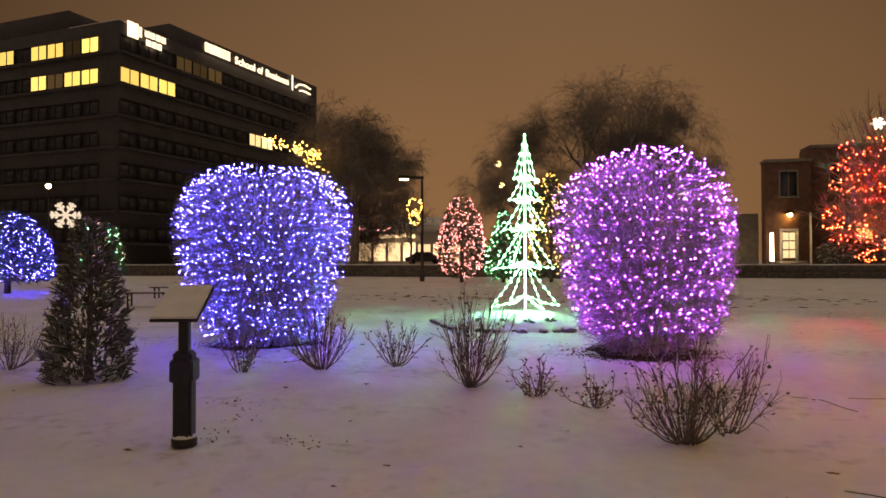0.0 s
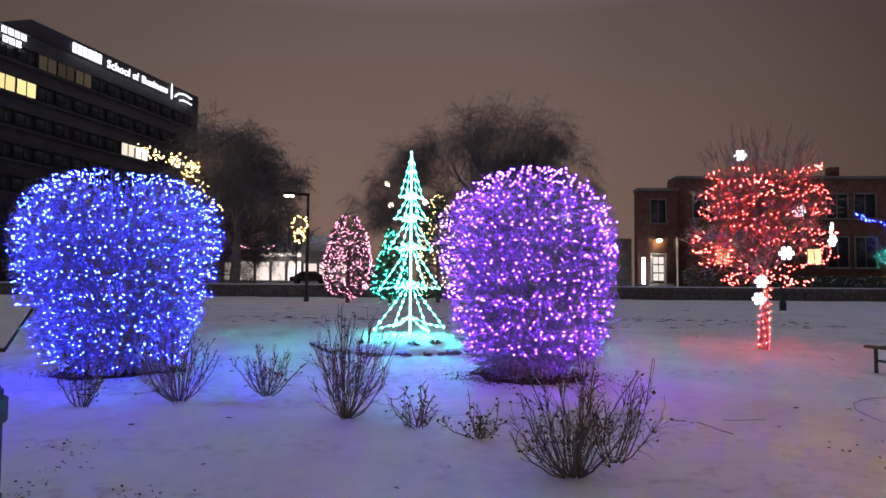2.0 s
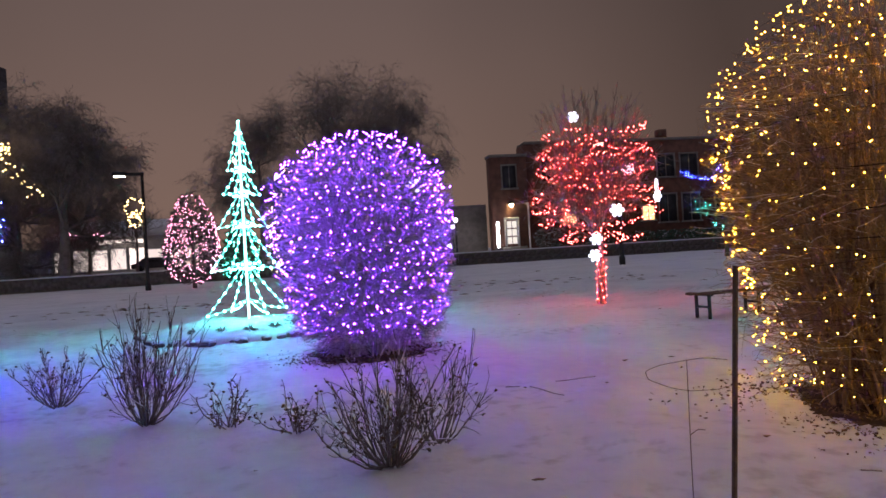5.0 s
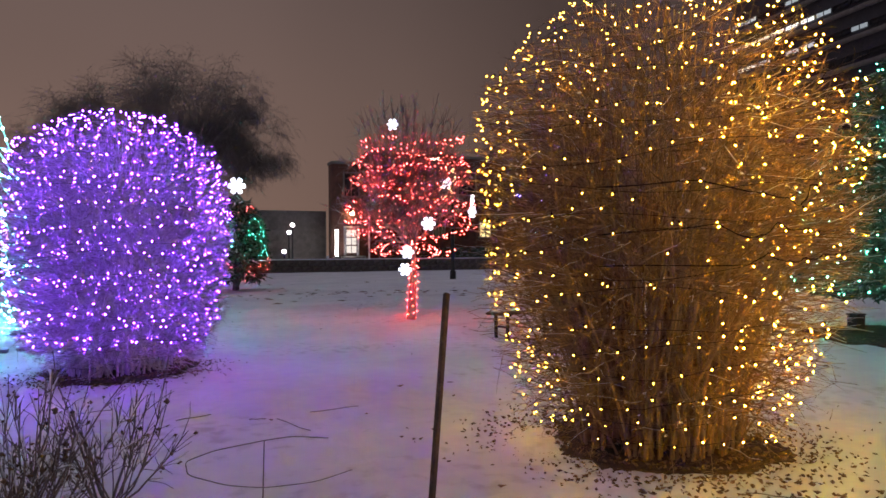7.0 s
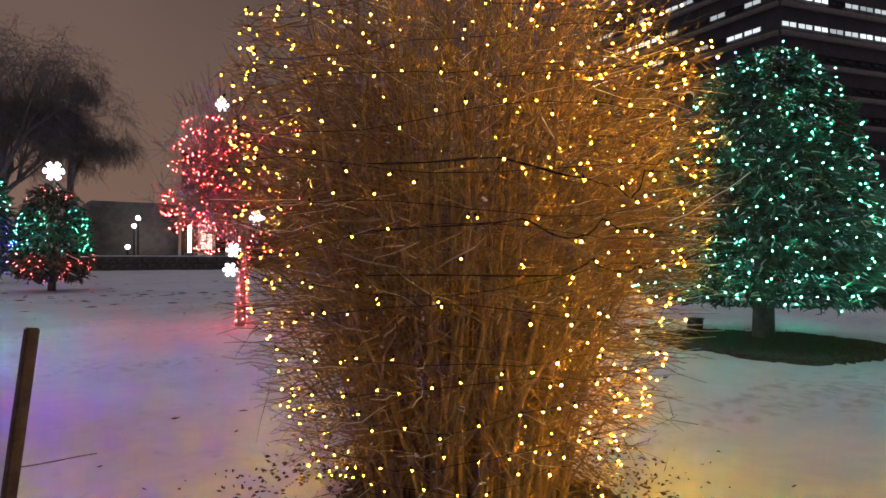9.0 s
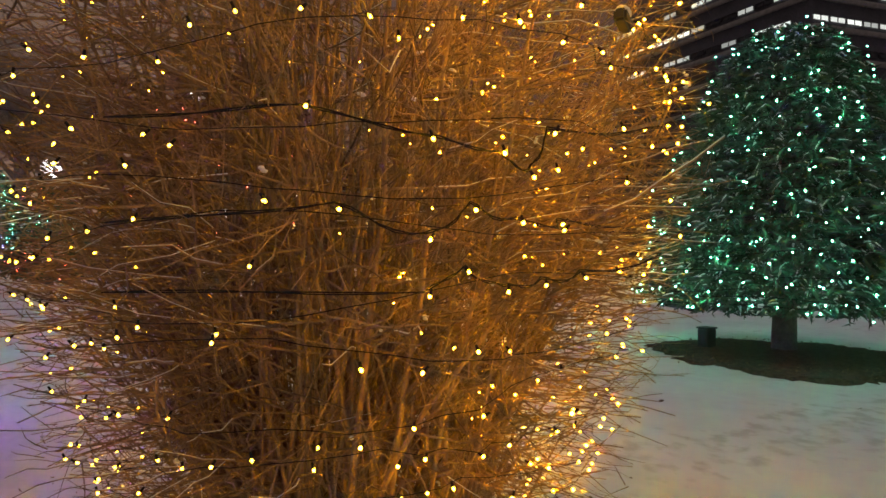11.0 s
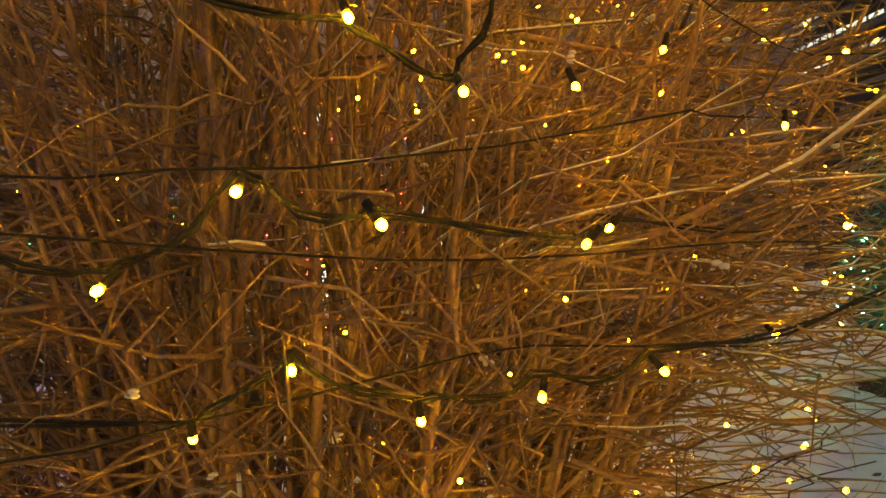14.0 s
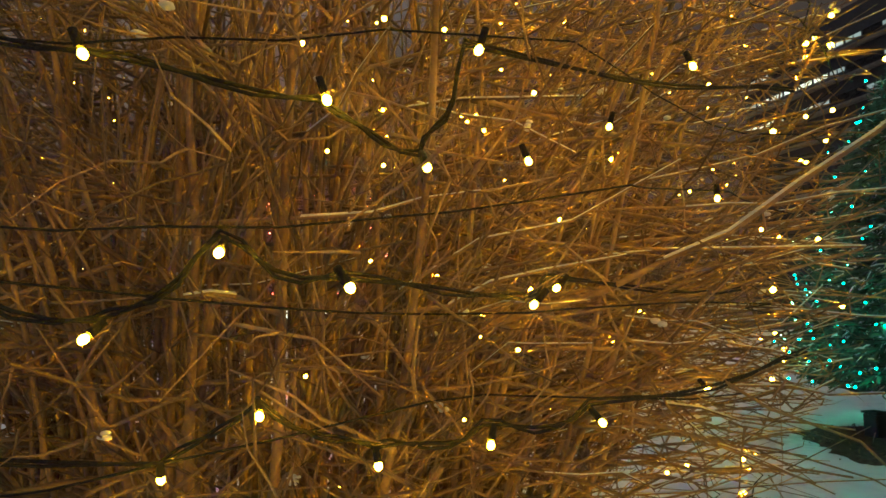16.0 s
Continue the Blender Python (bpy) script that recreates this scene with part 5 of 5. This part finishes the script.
fine_stem("stem", [(0, 0, 0), (0.012, 0.01, 0.4), (0.02, 0.02, 0.75), (0.03, 0.03, 1.08)], 0.0028, 0.0015)
fine_stem("bent_top", [(0.19, 0.02, 1.07), (0.10, 0.02, 1.085), (0.03, 0.03, 1.08), (-0.09, 0.01, 1.075), (-0.155, 0.0, 1.06), (-0.15, -0.01, 1.03), (-0.06, 0.0, 0.99), (0.03, 0.02, 0.965), (0.16, 0.04, 0.955), (0.26, 0.05, 0.97)], 0.0015, 0.0010)
fine_stem("side_twig", [(0.02, 0.02, 0.80), (0.06, 0.03, 0.815), (0.09, 0.03, 0.81)], 0.002, 0.0014)
fine_stem("side_twig", [(0.015, 0.012, 0.55), (-0.05, 0.0, 0.57), (-0.08, -0.01, 0.56)], 0.002, 0.0014)
conifer("arborvitae", (-3.95, 7.95, 0), [0.02, 0.2, 0.6, 1.1, 1.6, 2.0, 2.15], [0.5, 0.56, 0.5, 0.4, 0.3, 0.18, 0.05], 61, 1200, 0.016, NEEDLES_FROST, "small frosted grey-green upright evergreen shrub", "shrub", "", 0.04, 0.9, 0.25, 0.2)

# ---- the reading panel, the stake, tables ----
lec = thing("reading_panel", (-0.85, 5.43, 0), "black metal post with a slanted snow-covered reading panel", "sign", turn=14)
part("foot", [lathe([(0.0, 0.0), (0.105, 0.0), (0.105, 0.055), (0.095, 0.065), (0.0, 0.066)], 20)], BLACK_METAL, lec, smooth=False)
part("foot_snow", [lathe([(0.09, 0.06), (0.1, 0.075), (0.082, 0.092), (0.07, 0.094)], 20)], SNOW_CLEAN, lec, "ring of snow on the foot")
part("post", bevelled(-0.078, 0.078, -0.075, 0.075, 0.06, 0.80, 0.02), BLACK_METAL, lec)
part("collar", bevelled(-0.098, 0.098, -0.095, 0.095, 0.54, 0.73, 0.012), BLACK_METAL, lec)
part("neck", bevelled(-0.042, 0.042, -0.04, 0.04, 0.795, 1.12, 0.008), BLACK_METAL, lec)
pn = part("panel", bevelled(-0.2, 0.2, -0.26, 0.26, -0.012, 0.012, 0.006), BLACK_METAL, lec, "flat slanted panel")
pn.matrix_basis = pose(-0.06, 0.12, 1.19, 31, 0, 0)
part("snow", bevelled(-0.195, 0.195, -0.25, 0.255, 0.0125, 0.035, 0.01), SNOW_CLEAN, pn, "layer of snow on the panel")

stake = thing("garden_stake", (5.27, 4.95, 0), "thin leaning dark wooden stake stuck in the snow", "stake")
part("shaft", bevelled(-0.018, 0.018, -0.010, 0.010, -0.05, 1.37, 0.004), WOOD, stake)
stake.matrix_basis = pose(5.14, 4.93, 0, 0, 7.5, 30)


def park_bench(place, turn):
    ob = thing("park_bench", place, "backless dark slatted park bench with snow on its seat", "bench", "park benches", turn=turn)
    for i in range(5):
        h = 0.9 - 0.035 * (i - 2) ** 2  # rounded ends
        part("slat", bevelled(-h, h, -0.26 + i * 0.105, -0.165 + i * 0.105, 0.45, 0.485, 0.006), WOOD, ob)
    part("snow", bevelled(-0.7, 0.7, -0.02, 0.24, 0.4865, 0.502, 0.006), SNOW_CLEAN, ob, "thin snow on the seat")
    for sx in (-0.6, 0.6):
        for sy in (-0.16, 0.16):
            part("leg", bevelled(sx - 0.025, sx + 0.025, sy - 0.025, sy + 0.025, 0.0, 0.42, 0.005), BLACK_METAL, ob)
        part("crossbar", bevelled(sx - 0.02, sx + 0.02, -0.13, 0.13, 0.2, 0.24, 0.004), BLACK_METAL, ob)
        part("seat_bearer", bevelled(sx - 0.025, sx + 0.025, -0.25, 0.25, 0.421, 0.449, 0.005), BLACK_METAL, ob)
    return ob


t1 = park_bench((10.25, 12.75, 0), 12)
copy_thing(t1, pose(-12.1, 20.2, 0, 0, 0, 15))
copy_thing(t1, pose(-14.2, 24.5, 0, 0, 0, 5))


# ---- the other lit trees across the lawn ----
def far_lit(name, place, zs, rs, seed, lamp_sets, label, count=700, size=0.05, bulb=0.05, mat=NEEDLES):
    ob, rng = conifer(name, place, zs, rs, seed, count, size, mat, label, "tree", "lit trees along the street", 0.12, 0.0, 0.08, 0.5)
    for lamp, n, z0, z1 in lamp_sets:
        p = shell_bulbs(rng, zs, rs, seed, n)
        p = p[(p[:, 2] >= z0) & (p[:, 2] <= z1)]
        bulbs_joined("bulbs", p, bulb, lamp, ob, "coloured light-string bulbs", (OCTA_V, OCTA_F))
    return ob


far_lit("spruce_tree", (-5.9, 46.0, 0), [0.35, 1.0, 2.2, 3.5, 4.8, 5.8, 6.4], [0.7, 1.35, 1.75, 1.55, 1.2, 0.7, 0.1], 71, [(BULB_PINK, 700, 0, 6.0)], "bushy frosted evergreen covered in pink lights", 900, 0.05, 0.027, NEEDLES_FROST)
far_lit("spruce_tree", (-3.0, 46.5, 0), [0.3, 1.0, 2.2, 3.4, 4.6, 5.3], [0.6, 1.3, 1.15, 0.8, 0.4, 0.05], 72, [(BULB_GREEN, 260, 0, 6.0)], "narrow evergreen covered in green lights", 800, 0.05, 0.020)
far_lit("spruce_tree", (0.3, 47.5, 0), [0.3, 1.0, 2.4, 4.2, 6.2, 7.4, 8.0], [0.8, 1.5, 1.5, 1.35, 1.0, 0.5, 0.05], 73, [(BULB_AMBER, 330, 0, 8.0)], "tall evergreen covered in amber lights", 900, 0.05, 0.036)
mixed = far_lit("spruce_tree", (6.9, 32.0, 0), [0.45, 0.9, 1.8, 2.8, 3.6, 4.1], [0.95, 1.36, 1.3, 1.12, 0.8, 0.3], 74,
                [(BULB_RED, 320, 0, 1.45), (BULB_GREEN, 320, 1.5, 3.2), (BULB_RED, 300, 3.25, 4.2)], "round evergreen with bands of red and teal lights", 1300, 0.045, 0.0107)
far_lit("spruce_tree", (4.4, 40.0, 0), [0.4, 0.9, 2.0, 3.4, 5.0, 6.0], [0.9, 1.5, 1.6, 1.4, 0.9, 0.1], 77, [(BULB_BLUE, 260, 0, 2.9), (BULB_GREEN, 260, 3.3, 6.0)], "evergreen with teal lights above blue ones", 900, 0.05, 0.012)
snowflake((6.9, 31.5, 4.55), 0.36, -15, "white-lit snowflake topping an evergreen")
blob_tree = far_lit("round_tree", (-24.4, 26.6, 0), [0.62, 0.8, 1.4, 2.2, 3.0, 3.6, 3.95], [1.3, 1.85, 2.0, 1.9, 1.5, 0.95, 0.15], 75, [(BULB_BLUE, 620, 0, 4.0)], "round-headed clipped tree covered in blue lights", 1500, 0.04, 0.0185)
far_lit("spruce_tree", (-30.6, 40.4, 0), [0.35, 0.8, 1.8, 2.9, 3.9, 4.3], [0.8, 1.4, 1.35, 1.15, 0.8, 0.2], 76, [(LED_WHITE, 60, 0, 4.3), (BULB_GREEN, 110, 0, 4.3), (BULB_PINK, 70, 0, 4.3)], "evergreen with mixed white, green and pink lights", 900, 0.045, 0.022)
snowflake((-36.2, 43.2, 5.08), 1.05, 35, "large white-lit snowflake ornament on a lamp pole", LED_SOFT, 0.085)
part_arm = part("ornament_bracket", [tubes(np.array([[(-37.5, 42.95, 5.08), (-36.2, 43.25, 5.08)]]), np.full((1, 2), 0.04), 5)], BLACK_METAL)
tagged(part_arm, "dark bracket that holds a snowflake on its pole", "bracket")

# ---- bare trees ----
bare_tree("elm_tree", (5.0, 64.5, 1.1), 81, 17.8, 7.4, (10, 6, 7, 8, 4), BARK_ELM, "tall leafless elm with a wide dark clumped crown", 0.5, fork=0.3, droop=0.25, up=0.4, thick=1.9)
bare_tree("elm_tree", (-3.6, 66.0, 1.1), 82, 13.2, 5.0, (8, 6, 8, 8, 4), BARK_ELM, "leafless elm with a rounded dark crown", 0.35, fork=0.25, droop=0.25, up=0.3, thick=1.9)
bare_tree("elm_tree", (9.7, 64.0, 1.1), 83, 17.6, 3.8, (7, 6, 8, 8, 4), BARK_ELM, "leafless elm with drooping outer branches", 0.35, fork=0.45, droop=0.42, up=0.3, thick=1.9)
bare_tree("elm_tree", (-20.5, 64.0, 1.1), 84, 13.8, 5.8, (10, 7, 8, 8, 4), BARK_ELM, "tall dense leafless tree beside the office block", 0.45, fork=0.2, droop=0.25, up=0.3, thick=2.9)
bare_tree("elm_tree", (-26.5, 69.0, 1.1), 85, 14.0, 6.0, (10, 7, 8, 8, 4), BARK_ELM, "dense leafless tree in front of the office block", 0.4, fork=0.15, droop=0.25, up=0.25, thick=2.9)
bare_tree("street_tree", (-16.6, 72.0, 1.1), 87, 7.0, 3.2, (8, 6, 5), BARK_GREY, "small leafless street tree", 0.14, thick=5)
bare_tree("street_tree", (-21.5, 73.0, 1.1), 88, 6.0, 2.6, (8, 6, 5), BARK_GREY, "small leafless street tree", 0.12, thick=5)


def garland(points, count, lamp, label, size=0.06, spread=0.25, seed=1):
    rng = np.random.default_rng(seed)
    P = np.array(points, float)
    u = np.linspace(0, len(P) - 1, count)
    q = np.stack([np.interp(u, np.arange(len(P)), P[:, c]) for c in range(3)], -1)
    ob = thing("light_garland", (0, 0, 0), label, "light string")
    part("cable", [tubes(q[None], np.full((1, count), 0.02), 3)], CABLE, ob)
    bulbs_joined("bulbs", q + rng.normal(0, spread, q.shape), size, lamp, ob, "glowing bulbs", (OCTA_V, OCTA_F))


garland([(-26.8, 57.4, 13.3), (-25.3, 57.7, 12.7), (-23.8, 58.1, 12.0), (-22.2, 58.4, 11.8), (-22.7, 58.3, 10.8), (-21.0, 62.0, 8.0)], 130, BULB_AMBER, "tangled gold light string in a bare tree", 0.075, 0.32, 5)
garland([(-22.6, 70.0, 5.4), (-20.6, 70, 4.9), (-18.4, 70, 5.2)], 40, BULB_PINK, "pinkish light string across the shop front", 0.07, 0.12, 6)
bare_tree("street_tree", (28.9, 41.2, 0), 89, 6.6, 2.6, (10, 7, 6), BARK_GREY, "small leafless tree strung with blue and green lights", 0.14, thick=3)
garland([(25.8, 41.0, 5.8), (26.7, 41.0, 5.3), (28.1, 41.0, 5.2), (28.6, 41.0, 6.1), (28.9, 41.1, 4.0)], 60, BULB_BLUE, "blue light string sagging from a bare tree", 0.0185, 0.07, 7)
garland([(26.6, 40.3, 3.5), (27.3, 40.5, 2.7), (28.1, 40.6, 2.2), (28.9, 41.1, 2.0)], 46, BULB_GREEN, "green light string in the lower limbs of a tree", 0.0135, 0.26, 8)


def parked_car(place, turn):
    ob = thing("parked_car", place, "dark grey parked car in front of the lit shop", "car", turn=turn)
    bm = bmesh.new()
    prof = [(-2.1, 0.3), (-2.15, 0.75), (-1.5, 0.9), (-0.9, 1.4), (0.7, 1.42), (1.5, 0.95), (2.1, 0.85), (2.15, 0.3)]
    f = bm.faces.new([bm.verts.new((x, -0.85, z)) for x, z in prof])
    ex = bmesh.ops.extrude_face_region(bm, geom=[f])
    for v in ex["geom"]:
        if isinstance(v, bmesh.types.BMVert):
            v.co.y = 0.85
    bmesh.ops.recalc_face_normals(bm, faces=bm.faces)
    bmesh.ops.bevel(bm, geom=list(bm.edges), offset=0.06, segments=2, affect="EDGES")
    part("body", bm, CAR_PAINT, ob)
    for sy in (-0.87, 0.865):
        part("side_window", [box(-0.75, 0.65, sy, sy + 0.012, 0.95, 1.3)], GLASS_DARK, ob)
    for sx in (-1.35, 1.35):
        for sy in (-0.8, 0.8):
            w = part("wheel", [lathe([(0.0, -0.1), (0.3, -0.1), (0.32, 0.0), (0.3, 0.1), (0.0, 0.1)], 16)], TYRE, ob)
            w.matrix_basis = pose(sx, sy, 0.32, 90, 0, 0)


parked_car((-15.6, 74.5, 1.14), 8)
parked_car((-7.6, 76.0, 1.14), -5)

# entrance details on the terrace
pyl = thing("lit_pylon", (20.3, 68.2, 1.12), "slim white-lit entrance pylon", "lamp")
part("base", [box(-0.3, 0.3, -0.3, 0.3, 0, 0.3)], TRIM, pyl)
part("lit_column", [box(-0.12, 0.12, -0.12, 0.12, 0.304, 3.0)], LAMP_WHITE, pyl)
conifer("frosted_shrub", (25.6, 67.5, 1.12), [0.05, 0.5, 1.2, 1.9, 2.3], [0.9, 1.5, 1.6, 1.1, 0.3], 91, 500, 0.05, NEEDLES_FROST, "round frosted shrub beside the entrance", "shrub", "", 0.06, 0.3, 0.5, 0.5)
for k in range(9):
    conifer("clipped_hedge", (29.0 + k * 2.9, 67.8, 1.12), [0.02, 0.3, 0.8, 1.15], [1.2, 1.5, 1.5, 1.0], 93 + k, 260, 0.07, NEEDLES, "low dark clipped hedge with a snowy top", "hedge", "hedge before the brick building", 0.05, 0.1, 0.2, 0.45)

# ---- loose dark scraps on the snow: leaves, footprints' edges, fallen twigs ----
rng = np.random.default_rng(97)
n = 380
cx = rng.uniform(-9, 16, n)
cy = np.where(rng.uniform(0, 1, n) < 0.45, rng.normal(27.0, 1.2, n), rng.uniform(1.5, 40, n))
k = 70
mud = rng.integers(0, 5, k)
cx[:k] = np.array([-0.8, -0.95, -0.75, 0.1, -1.3])[mud] + rng.normal(0, 0.11, k)
cy[:k] = np.array([6.2, 6.7, 5.75, 5.7, 6.9])[mud] + rng.normal(0, 0.1, k)
pts = np.stack([cx, cy, snow_height(cx, cy) + 0.006], -1)
v, f = blobs(np.zeros((n, 3)), rng.uniform(0.015, 0.06, n) * np.where(cy > 22, 2.4, np.where(np.arange(n) < 70, 0.2, 0.6)), (OCTA_V, OCTA_F), (1.5, 0.7, 0.16))
v = v.reshape(n, 6, 3) + rng.normal(0, 0.006, (n, 6, 3)) + pts[:, None]
tagged(part("leaf_litter", [(v.reshape(-1, 3), f)], LEAF), "dead leaves and clods scattered over the snow", "leaves", kind="stuff")
m = 16
p0 = np.stack([rng.uniform(3.5, 8.0, m), rng.uniform(3.0, 9.5, m), np.zeros(m)], -1)
d = unit(rng.normal(0, 1, (m, 3)) * (1, 1, 0.03))
q = p0[:, None] + d[:, None] * (rng.uniform(0.1, 0.55, m)[:, None] * np.linspace(0, 1, 5))[..., None] + np.cumsum(rng.normal(0, 0.012, (m, 5, 3)), 1)
q[..., 2] = snow_height(q[..., 0], q[..., 1]) + 0.008
tagged(part("fallen_twigs", [tubes(q, np.full((m, 5), 0.004), 4)], BARK_GREY), "thin fallen twigs lying on the snow", "twigs", kind="stuff")

# ---- stones of the retaining wall ----
rng = np.random.default_rng(99)
stones = []
for k in range(6):
    bm = bmesh.new()
    bmesh.ops.create_cube(bm, size=1)
    for vv in bm.verts:
        vv.co = (vv.co.x * (0.66 + 0.05 * k), vv.co.y * 0.22, vv.co.z * 0.50)
        vv.co += Vector(rng.normal(0, 0.025, 3))
    bmesh.ops.bevel(bm, geom=list(bm.edges), offset=0.05, segments=1, affect="EDGES")
    me = bpy.data.meshes.new("stone")
    bm.to_mesh(me)
    bm.free()
    me.materials.append(STONE)
    stones.append(me)
for row in range(2):
    x = 7.0 + 0.35 * row
    while x < 52:
        k = int(rng.integers(0, 6))
        o = part("stone", stones[k], STONE, wall)
        o.matrix_basis = pose(x, WALL_Y + 0.03 + rng.normal(0, 0.02), 0.27 + 0.54 * row, 0, rng.normal(0, 2), 0)
        x += 0.72 + 0.05 * k
